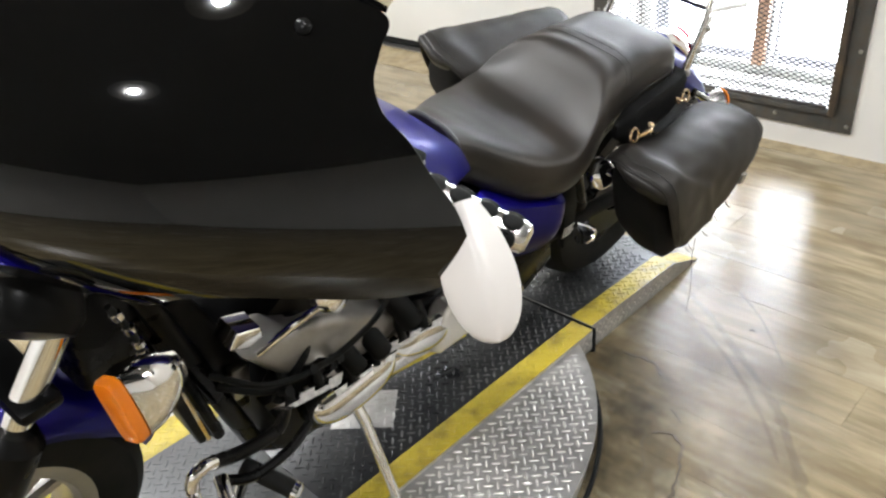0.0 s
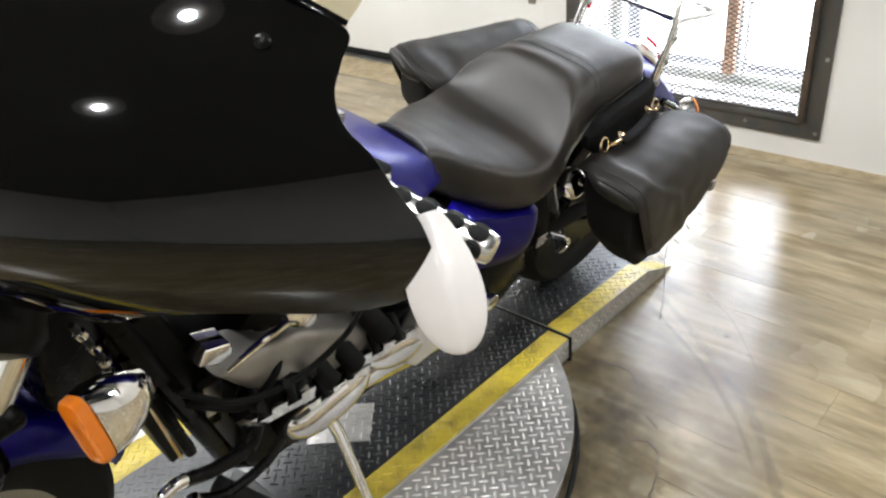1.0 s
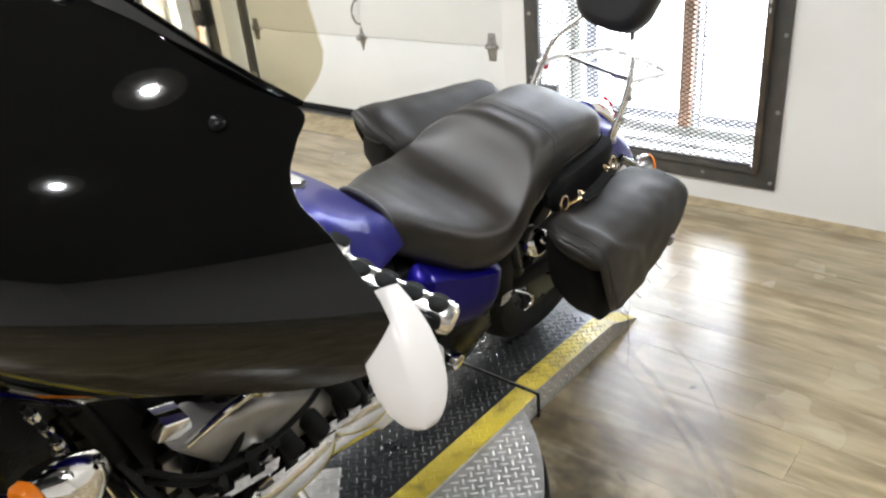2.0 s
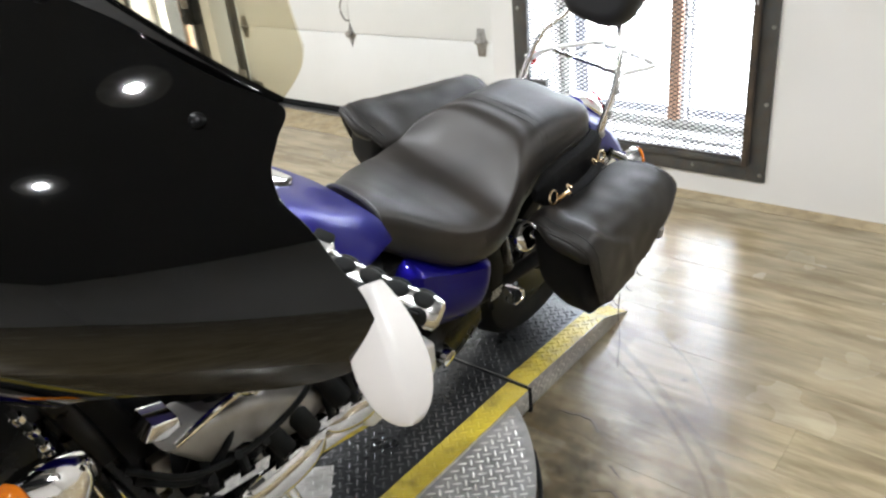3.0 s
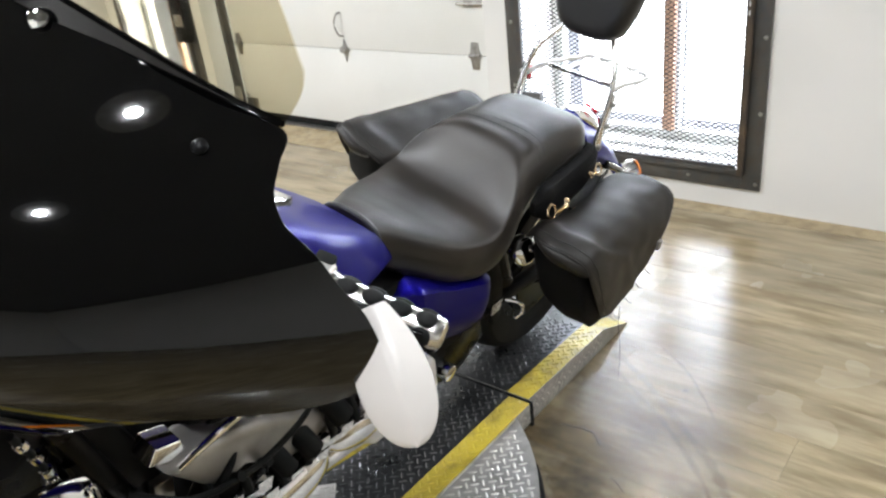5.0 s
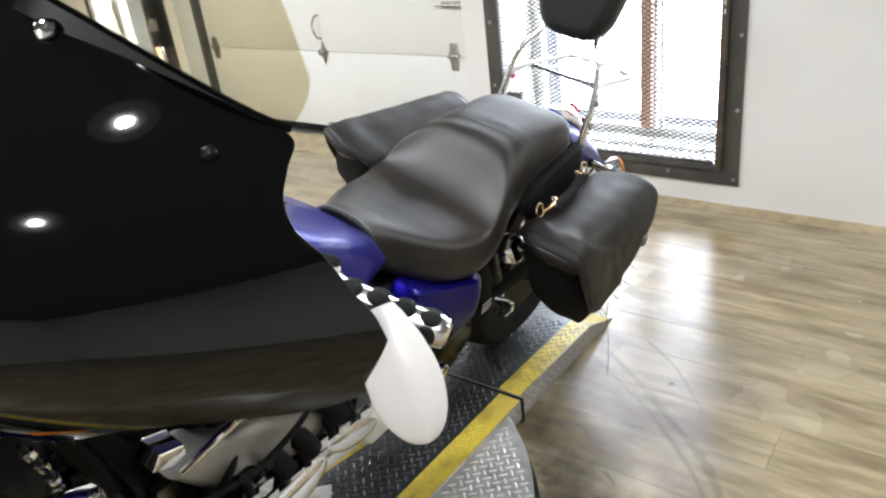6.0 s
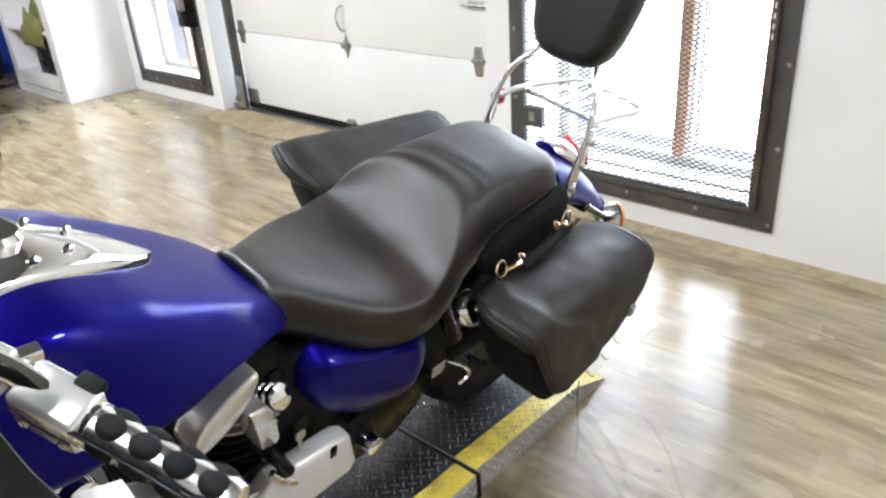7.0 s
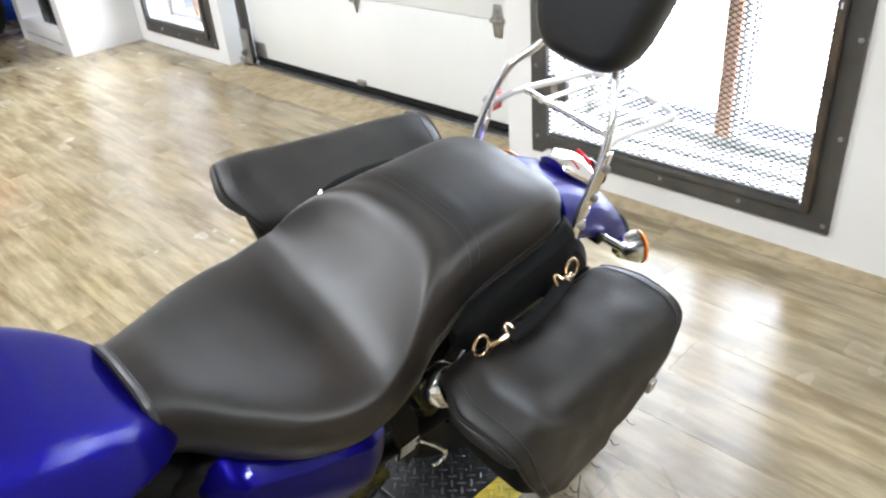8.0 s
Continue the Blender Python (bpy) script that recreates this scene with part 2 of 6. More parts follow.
def plank_material():
    """Pale grey-brown vinyl planks: each plank its own tone, long grain, knots and darker streaks, satin finish."""
    mat = bpy.data.materials.new("vinyl_plank")
    mat.use_nodes = True
    nt = mat.node_tree
    b = nt.nodes["Principled BSDF"]
    info = nt.nodes.new("ShaderNodeObjectInfo")
    co = nt.nodes.new("ShaderNodeTexCoord")
    off = nt.nodes.new("ShaderNodeVectorMath")
    off.operation = "MULTIPLY_ADD"
    comb = nt.nodes.new("ShaderNodeCombineXYZ")
    for n in range(3):
        nt.links.new(info.outputs["Random"], comb.inputs[n])
    nt.links.new(comb.outputs[0], off.inputs[0])
    off.inputs[1].default_value = (17, 31, 7)
    nt.links.new(co.outputs["Object"], off.inputs[2])
    mp = nt.nodes.new("ShaderNodeMapping")
    mp.inputs["Scale"].default_value = (12, 1.4, 1)
    nt.links.new(off.outputs[0], mp.inputs["Vector"])

    def noise_of(vec, scale, detail, rough=0.55):
        n = nt.nodes.new("ShaderNodeTexNoise")
        n.inputs["Scale"].default_value, n.inputs["Detail"].default_value, n.inputs["Roughness"].default_value = scale, detail, rough
        nt.links.new(vec, n.inputs["Vector"])
        return n.outputs["Fac"]

    grain = noise_of(mp.outputs["Vector"], 2.3, 8, 0.62)
    blotch = noise_of(off.outputs[0], 2.6, 3, 0.5)
    cr = nt.nodes.new("ShaderNodeValToRGB")
    el = cr.color_ramp.elements
    el[0].position, el[0].color = 0.26, (0.130, 0.094, 0.043, 1)
    el[1].position, el[1].color = 0.76, (0.46, 0.375, 0.222, 1)
    e = el.new(0.47)
    e.color = (0.27, 0.205, 0.108, 1)
    e = el.new(0.58)
    e.color = (0.36, 0.288, 0.165, 1)
    add = nt.nodes.new("ShaderNodeMath")
    add.operation = "MULTIPLY_ADD"
    nt.links.new(info.outputs["Random"], add.inputs[0])
    add.inputs[1].default_value = 0.05
    nt.links.new(grain, add.inputs[2])
    sub = nt.nodes.new("ShaderNodeMath")
    sub.operation = "SUBTRACT"
    nt.links.new(add.outputs[0], sub.inputs[0])
    sub.inputs[1].default_value = 0.04
    nt.links.new(sub.outputs[0], cr.inputs["Fac"])
    mx = nt.nodes.new("ShaderNodeMix")
    mx.data_type = "RGBA"
    mx.inputs[7].default_value = (0.38, 0.335, 0.235, 1)
    mr = nt.nodes.new("ShaderNodeMapRange")
    mr.inputs["From Min"].default_value, mr.inputs["From Max"].default_value = 0.25, 0.75
    mr.inputs["To Max"].default_value = 0.55
    nt.links.new(blotch, mr.inputs["Value"])
    nt.links.new(mr.outputs["Result"], mx.inputs[0])
    nt.links.new(cr.outputs["Color"], mx.inputs[6])
    # long brown smears across the printed boards
    mp2 = nt.nodes.new("ShaderNodeMapping")
    mp2.inputs["Scale"].default_value = (7, 1.5, 1)
    nt.links.new(off.outputs[0], mp2.inputs["Vector"])
    smear = noise_of(mp2.outputs["Vector"], 1.7, 5, 0.6)
    mr2 = nt.nodes.new("ShaderNodeMapRange")
    mr2.inputs["From Min"].default_value, mr2.inputs["From Max"].default_value = 0.46, 0.66
    mr2.inputs["To Max"].default_value = 0.72
    nt.links.new(smear, mr2.inputs["Value"])
    mx2 = nt.nodes.new("ShaderNodeMix")
    mx2.data_type = "RGBA"
    mx2.inputs[7].default_value = (0.135, 0.096, 0.046, 1)
    nt.links.new(mr2.outputs["Result"], mx2.inputs[0])
    nt.links.new(mx.outputs[2], mx2.inputs[6])
    nt.links.new(mx2.outputs[2], b.inputs["Base Color"])
    r2 = nt.nodes.new("ShaderNodeMapRange")
    r2.inputs["From Min"].default_value, r2.inputs["From Max"].default_value = 0.3, 0.7
    r2.inputs["To Min"].default_value, r2.inputs["To Max"].default_value = 0.16, 0.30
    nt.links.new(blotch, r2.inputs["Value"])
    nt.links.new(r2.outputs["Result"], b.inputs["Roughness"])
    bp = nt.nodes.new("ShaderNodeBump")
    b.inputs["Specular IOR Level"].default_value = 0.65
    bp.inputs["Strength"].default_value, bp.inputs["Distance"].default_value = 0.12, 0.002
    nt.links.new(grain, bp.inputs["Height"])
    nt.links.new(bp.outputs["Normal"], b.inputs["Normal"])
    return mat


PLANK = plank_material()


# ---- mesh helpers ----
def finish(name, bm, mat, parent=None, label="", smooth=35, kind=""):
    me = bpy.data.meshes.new(name)
    bmesh.ops.recalc_face_normals(bm, faces=bm.faces)
    bm.to_mesh(me)
    bm.free()
    if smooth:
        me.polygons.foreach_set("use_smooth", [True] * len(me.polygons))
        me.set_sharp_from_angle(angle=radians(smooth))
    me.materials.append(mat)
    ob = new(name, me)
    ob.parent = parent
    if label or kind:
        tagged(ob, label, "", "", kind)
    return ob


def part(name, bm, mat, parent, label="", smooth=35):
    return finish(name, bm, mat, parent, label, smooth)


def thing(name, m, label, category, group="", kind=""):
    ob = new(name)
    ob.matrix_world = m
    return tagged(ob, label, category, group, kind)


def add_box(bm, lo, hi, bevel=0.0, m=None, seg=2):
    c = [(a + b) / 2 for a, b in zip(lo, hi)]
    s = [abs(b - a) for a, b in zip(lo, hi)]
    r = bmesh.ops.create_cube(bm, size=1, matrix=(m or Matrix()) @ Matrix.Translation(c) @ Matrix.Diagonal((*s, 1)))
    if bevel:
        edges = list({e for v in r["verts"] for e in v.link_edges})
        bmesh.ops.bevel(bm, geom=edges, offset=bevel, segments=seg, affect="EDGES", profile=0.5)
    return bm


def box(lo, hi, bevel=0.0, m=None, seg=2):
    return add_box(bmesh.new(), lo, hi, bevel, m, seg)


def spline(points, n):
    """Catmull-Rom through points, n steps a span."""
    P = [Vector(p) for p in points]
    P = [2 * P[0] - P[1], *P, 2 * P[-1] - P[-2]]
    out = []
    for i in range(1, len(P) - 2):
        a, b, c, d = P[i - 1 : i + 3]
        for k in range(n):
            t = k / n
            out.append(0.5 * (2 * b + (c - a) * t + (2 * a - 5 * b + 4 * c - d) * t * t + (3 * b - a - 3 * c + d) * t ** 3))
    return out + [P[-2]]


def smooth_curve(xs, ys):
    """A smooth function through the pairs (monotone cubic)."""
    xs, ys = list(xs), list(ys)
    d = [(ys[i + 1] - ys[i]) / (xs[i + 1] - xs[i]) for i in range(len(xs) - 1)]
    m = [d[0]] + [0 if d[i - 1] * d[i] <= 0 else 2 * d[i - 1] * d[i] / (d[i - 1] + d[i]) for i in range(1, len(d))] + [d[-1]]

    def f(x):
        x = min(max(x, xs[0]), xs[-1])
        i = max(0, min(len(d) - 1, next((k for k in range(len(d)) if x <= xs[k + 1]), len(d) - 1)))
        h = xs[i + 1] - xs[i]
        t = (x - xs[i]) / h
        return (2 * t ** 3 - 3 * t * t + 1) * ys[i] + (t ** 3 - 2 * t * t + t) * h * m[i] + (-2 * t ** 3 + 3 * t * t) * ys[i + 1] + (t ** 3 - t * t) * h * m[i + 1]

    return f


def add_rings(bm, rings, closed=True, caps=True):
    """Skin rings of equally many points."""
    rows = [[bm.verts.new(p) for p in ring] for ring in rings]
    n = len(rows[0])
    for a, b in zip(rows, rows[1:]):
        for i in range(n if closed else n - 1):
            j = (i + 1) % n
            bm.faces.new((a[i], a[j], b[j], b[i]))
    if caps and closed:
        bm.faces.new(rows[0][::-1])
        bm.faces.new(rows[-1])
    return bm


def rings(list_of_rings, closed=True, caps=True):
    return add_rings(bmesh.new(), list_of_rings, closed, caps)


def add_tube(bm, points, r, sides=12, flat=1.0, up=(0, 0, 1), caps=True):
    """A tube along points; r a number or one a point; flat squeezes it along up."""
    P = [Vector(p) for p in points]
    R = r if isinstance(r, (list, tuple)) else [r] * len(P)
    out, ref = [], Vector(up)
    for i, p in enumerate(P):
        d = (P[min(i + 1, len(P) - 1)] - P[max(i - 1, 0)]).normalized()
        side = d.cross(ref)
        if side.length < 1e-4:
            side = d.cross(Vector((0, 1, 0.01)))
        side.normalize()
        up2 = side.cross(d)
        out.append([p + R[i] * (math.cos(2 * math.pi * k / sides) * side + flat * math.sin(2 * math.pi * k / sides) * up2) for k in range(sides)])
    return add_rings(bm, out, True, caps)


def tube(points, r, sides=12, flat=1.0, up=(0, 0, 1)):
    return add_tube(bmesh.new(), points, r, sides, flat, up)


def add_lathe(bm, profile, m=None, sides=32):
    """Profile of (radius, height) turned round z, placed by m."""
    m = m or Matrix()
    rr = [[m @ Vector((r * math.cos(2 * math.pi * k / sides), r * math.sin(2 * math.pi * k / sides), h)) for k in range(sides)] for r, h in profile]
    return add_rings(bm, rr, True, profile[0] != profile[-1])


def lathe(profile, m=None, sides=32):
    return add_lathe(bmesh.new(), profile, m, sides)


def add_prism(bm, outline, y0, y1, m=None, bevel=0.0, seg=2):
    """An outline of (x, z) drawn out from y0 to y1."""
    m = m or Matrix()
    a = [bm.verts.new(m @ Vector((x, y0, z))) for x, z in outline]
    b = [bm.verts.new(m @ Vector((x, y1, z))) for x, z in outline]
    n = len(a)
    f = [bm.faces.new(a), bm.faces.new(b[::-1])] + [bm.faces.new((a[i], b[i], b[(i + 1) % n], a[(i + 1) % n])) for i in range(n)]
    if bevel:
        bmesh.ops.recalc_face_normals(bm, faces=f)
        edges = list({e for q in f[:2] for e in q.edges})
        bmesh.ops.bevel(bm, geom=edges, offset=bevel, segments=seg, affect="EDGES", profile=0.5)
    return bm


def prism(outline, y0, y1, m=None, bevel=0.0, seg=2):
    return add_prism(bmesh.new(), outline, y0, y1, m, bevel, seg)


def ellipse(cx, cz, a, b, n=24, power=2.0, turn=0.0):
    out = []
    for k in range(n):
        c, s = math.cos(2 * math.pi * k / n), math.sin(2 * math.pi * k / n)
        x = a * math.copysign(abs(c) ** (2 / power), c)
        z = b * math.copysign(abs(s) ** (2 / power), s)
        out.append((cx + x * math.cos(turn) - z * math.sin(turn), cz + x * math.sin(turn) + z * math.cos(turn)))
    return out


def axis_matrix(at, direction):
    """Local z along direction."""
    return Matrix.Translation(at) @ Vector(direction).to_track_quat("Z", "Y").to_matrix().to_4x4()


def moved(bm, m):
    bmesh.ops.transform(bm, matrix=m, verts=bm.verts)
    return bm


# ---- the room ----
XW, XL, XD = 3.195, 3.285, 3.41      # wall faces right and left of the garage door, the door's face
XB = 3.56                            # outer face of that wall
YS, YN, XS, ZC = -3.8, 9.2, -4.6, 3.1


def structure(name, bm, mat, label, smooth=0):
    return tagged(finish(name, bm, mat, None, "", smooth), label, "", "", "structure")


bm = bmesh.new()
for lo, hi in (
    ((XW, YS, 0), (XB, 1.14, ZC)), ((XW, 1.14, 0), (XB, 2.17, 0.17)), ((XW, 1.14, 2.15), (XB, 2.17, ZC)), ((XW, 2.17, 0), (XB, 2.39, ZC)),
    ((XW, 2.39, 2.2), (XB, 4.83, ZC)),
    ((XL, 4.83, 0), (XB, 5.02, ZC)), ((XL, 5.02, 0), (XB, 5.84, 0.16)), ((XL, 5.02, 2.1), (XB, 5.84, ZC)), ((XL, 5.84, 0), (XB, YN, ZC)),
):
    add_box(bm, lo, hi)
structure("wall_east", bm, WALL, "white painted wall with two barred windows and a garage opening")
structure("wall_south", box((XS - 0.2, YS - 0.2, 0), (XB, YS, ZC)), DIMW, "plain pale painted wall closing the room")
structure("wall_north", box((XS - 0.2, YN, 0), (XB, YN + 0.2, ZC)), WALL, "plain white painted wall closing the far end")
structure("wall_west", box((XS - 0.2, YS, 0), (XS, YN, ZC)), DIMW, "plain pale painted wall closing the room")
structure("ceiling", box((XS - 0.2, YS - 0.2, ZC), (XB, YN + 0.2, ZC + 0.15)), CEIL, "plain dark painted ceiling")
structure("ground", box((3.6, -40, -0.35), (90, 60, -0.12)), SNOW, "bright pale ground outside the windows")

# glowing sheet added far outside, standing in for overexposed daylight
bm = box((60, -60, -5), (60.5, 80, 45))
structure("backdrop", bm, glow("daylight_glow", (0.95, 0.98, 1.0), DAY_GLOW), "glowing white sheet standing in for overexposed daylight outdoors")

# a worn strip between the planks and the wall, and the worn apron before the garage door
bm = box((3.105, YS, -0.02), (XW + 0.02, 2.39, 0.001))
structure("floor_strip", bm, EDGE, "brown worn strip of bare floor along the wall")
bm = bmesh.new()
pts = [(3.075, 2.4)]
for k in range(1, 24):
    y = 2.4 + 2.42 * k / 24
    pts.append((3.085 + 0.035 * noise.noise(Vector((y * 2.3, 1, 0))) + 0.02 * noise.noise(Vector((y * 9, 4, 0))), y))
pts += [(3.13, 4.82), (3.27, 4.83), (3.45, 4.83), (3.45, 2.4)]
vs = [bm.verts.new((x, y, 0.0015)) for x, y in pts]
lowv = [bm.verts.new((x, y, -0.02)) for x, y in pts]
bm.faces.new(vs)
for i in range(len(vs)):
    j = (i + 1) % len(vs)
    bm.faces.new((vs[i], lowv[i], lowv[j], vs[j]))
structure("floor_apron", bm, EDGE, "brown worn bare floor before the garage door")

# cracks and scuffs
def ribbon(points, width, z, n=6, jag=0.0, seed=0):
    P = spline([(x, y, 0) for x, y in points], n)
    bm = bmesh.new()
    prev = None
    for i, p in enumerate(P):
        d = (P[min(i + 1, len(P) - 1)] - P[max(i - 1, 0)]).normalized()
        s = Vector((-d.y, d.x, 0))
        q = p + s * jag * noise.noise(Vector((p.x * 40 + seed, p.y * 40, 0)))
        w = width * (0.35 + 0.9 * abs(noise.noise(Vector((p.x * 25, p.y * 25 + seed, 3))))) * min(1, (i + 0.5) / 2, (len(P) - i - 0.5) / 2)
        cur = [bm.verts.new((q + s * w).to_tuple()[:2] + (z,)), bm.verts.new((q - s * w).to_tuple()[:2] + (z,))]
        cur += [bm.verts.new((v.co.x, v.co.y, z - 0.003)) for v in (cur[1], cur[0])]
        if prev:
            for k in range(4):
                bm.faces.new((prev[k], prev[(k + 1) % 4], cur[(k + 1) % 4], cur[k]))
        prev = cur
    return bm


for n, (line, w) in enumerate((
    (((1.60, 1.06), (1.612, 1.02), (1.616, 0.978), (1.60, 0.95), (1.578, 0.925)), 0.006),
    (((1.385, 0.84), (1.405, 0.80), (1.39, 0.768), (1.35, 0.745), (1.317, 0.726), (1.27, 0.716), (1.22, 0.70)), 0.005),
    (((1.375, 0.842), (1.34, 0.835), (1.31, 0.815), (1.275, 0.79), (1.24, 0.785)), 0.003),
    (((1.90, 0.84), (1.905, 0.832), (1.90, 0.822)), 0.006),
    (((1.49, 0.845), (1.47, 0.82), (1.455, 0.80)), 0.003),
)):
    tagged(finish("floor_crack", ribbon(line, w, 0.002, 6, 0.01, n), CRACK, None, "", 0), "dark jagged crack in the vinyl floor", "crack", "floor cracks", "structure")
for n, (line, w) in enumerate((
    (((1.99, 1.10), (1.90, 0.96), (1.80, 0.836), (1.653, 0.66), (1.535, 0.57), (1.44, 0.505), (1.25, 0.40)), 0.012),
    (((1.93, 1.10), (1.84, 0.96), (1.74, 0.82), (1.60, 0.67), (1.48, 0.575)), 0.007),
    (((2.08, 0.98), (1.99, 0.86), (1.89, 0.77), (1.80, 0.70)), 0.004),
)):
    tagged(finish("tyre_scuff", ribbon(line, w * 1.6, 0.0016, 8, 0.001, n + 9), SCUFF, None, "", 0), "faint curved grey tyre scuff on the floor", "scuff", "tyre scuffs", "structure")


# trodden dirt on the floor round the turntable
def dirt_material():
    mat = bpy.data.materials.new("trodden_dirt")
    mat.use_nodes = True
    nt = mat.node_tree
    b = nt.nodes["Principled BSDF"]
    b.inputs["Base Color"].default_value = (0.11, 0.085, 0.052, 1)
    b.inputs["Roughness"].default_value = 0.4
    co = nt.nodes.new("ShaderNodeTexCoord")
    ln = nt.nodes.new("ShaderNodeVectorMath")
    ln.operation = "LENGTH"
    nt.links.new(co.outputs["Object"], ln.inputs[0])
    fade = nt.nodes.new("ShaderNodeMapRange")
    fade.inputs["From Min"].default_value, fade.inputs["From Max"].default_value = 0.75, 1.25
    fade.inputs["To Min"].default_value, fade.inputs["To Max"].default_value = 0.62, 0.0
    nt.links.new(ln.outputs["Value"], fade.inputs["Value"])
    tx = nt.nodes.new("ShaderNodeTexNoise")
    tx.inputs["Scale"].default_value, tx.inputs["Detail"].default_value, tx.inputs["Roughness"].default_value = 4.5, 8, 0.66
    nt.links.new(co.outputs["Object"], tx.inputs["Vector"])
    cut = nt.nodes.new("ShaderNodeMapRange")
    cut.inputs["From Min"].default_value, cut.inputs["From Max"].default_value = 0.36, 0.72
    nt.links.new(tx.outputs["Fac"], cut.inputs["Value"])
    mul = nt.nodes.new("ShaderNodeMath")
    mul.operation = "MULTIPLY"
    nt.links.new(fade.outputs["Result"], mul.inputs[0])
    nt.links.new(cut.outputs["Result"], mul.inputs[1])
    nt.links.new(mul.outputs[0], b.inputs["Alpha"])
    return mat


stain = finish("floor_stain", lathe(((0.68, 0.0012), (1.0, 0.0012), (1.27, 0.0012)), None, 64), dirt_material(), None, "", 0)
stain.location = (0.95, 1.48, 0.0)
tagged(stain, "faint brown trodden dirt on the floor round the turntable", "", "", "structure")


# expanded metal: strands meeting in diamonds
def expanded(y0, y1, z0, z1, x, lw=0.033, sw=0.0185, r=0.0021):
    verts, faces = [], []
    cols, rows = int((y1 - y0) / (lw / 2)), int((z1 - z0) / sw)
    for j in range(rows):
        za = z0 + sw * j
        for side in (1, -1):
            pts = []
            for i in range(cols + 1):
                up = 0.5 * sw * (i % 2) * side
                pts.append((x + (0.0025 if i % 2 else -0.0025), y0 + i * lw / 2, za + up))
            for a, b in zip(pts, pts[1:]):
                k = len(verts)
                for p in (a, b):
                    verts += [(p[0] - r, p[1], p[2]), (p[0], p[1], p[2] + r * 1.2), (p[0] + r, p[1], p[2]), (p[0], p[1], p[2] - r * 1.2)]
                faces += [(k + q, k + (q + 1) % 4, k + 4 + (q + 1) % 4, k + 4 + q) for q in range(4)]
        for i in range(0, cols + 1, 2):
            k = len(verts)
            y = y0 + i * lw / 2
            for s in (-1, 1):
                verts += [(x + q * r, y + s * 0.003, za + w * r) for q, w in ((-1, -1.4), (1, -1.4), (1, 1.4), (-1, 1.4))]
            faces += [(k, k + 1, k + 5, k + 4), (k + 1, k + 2, k + 6, k + 5), (k + 2, k + 3, k + 7, k + 6), (k + 3, k, k + 4, k + 7)]
    me = bpy.data.meshes.new("expanded_metal")
    me.from_pydata(verts, [], faces)
    me.materials.append(MESHM)
    return me


def bolt(at, direction, r, parent, mat=ZINC):
    return part("bolt", lathe(((r, 0), (r, 0.002), (r * 0.85, 0.005), (r * 0.4, 0.0065)), axis_matrix(at, direction), 10), mat, parent)


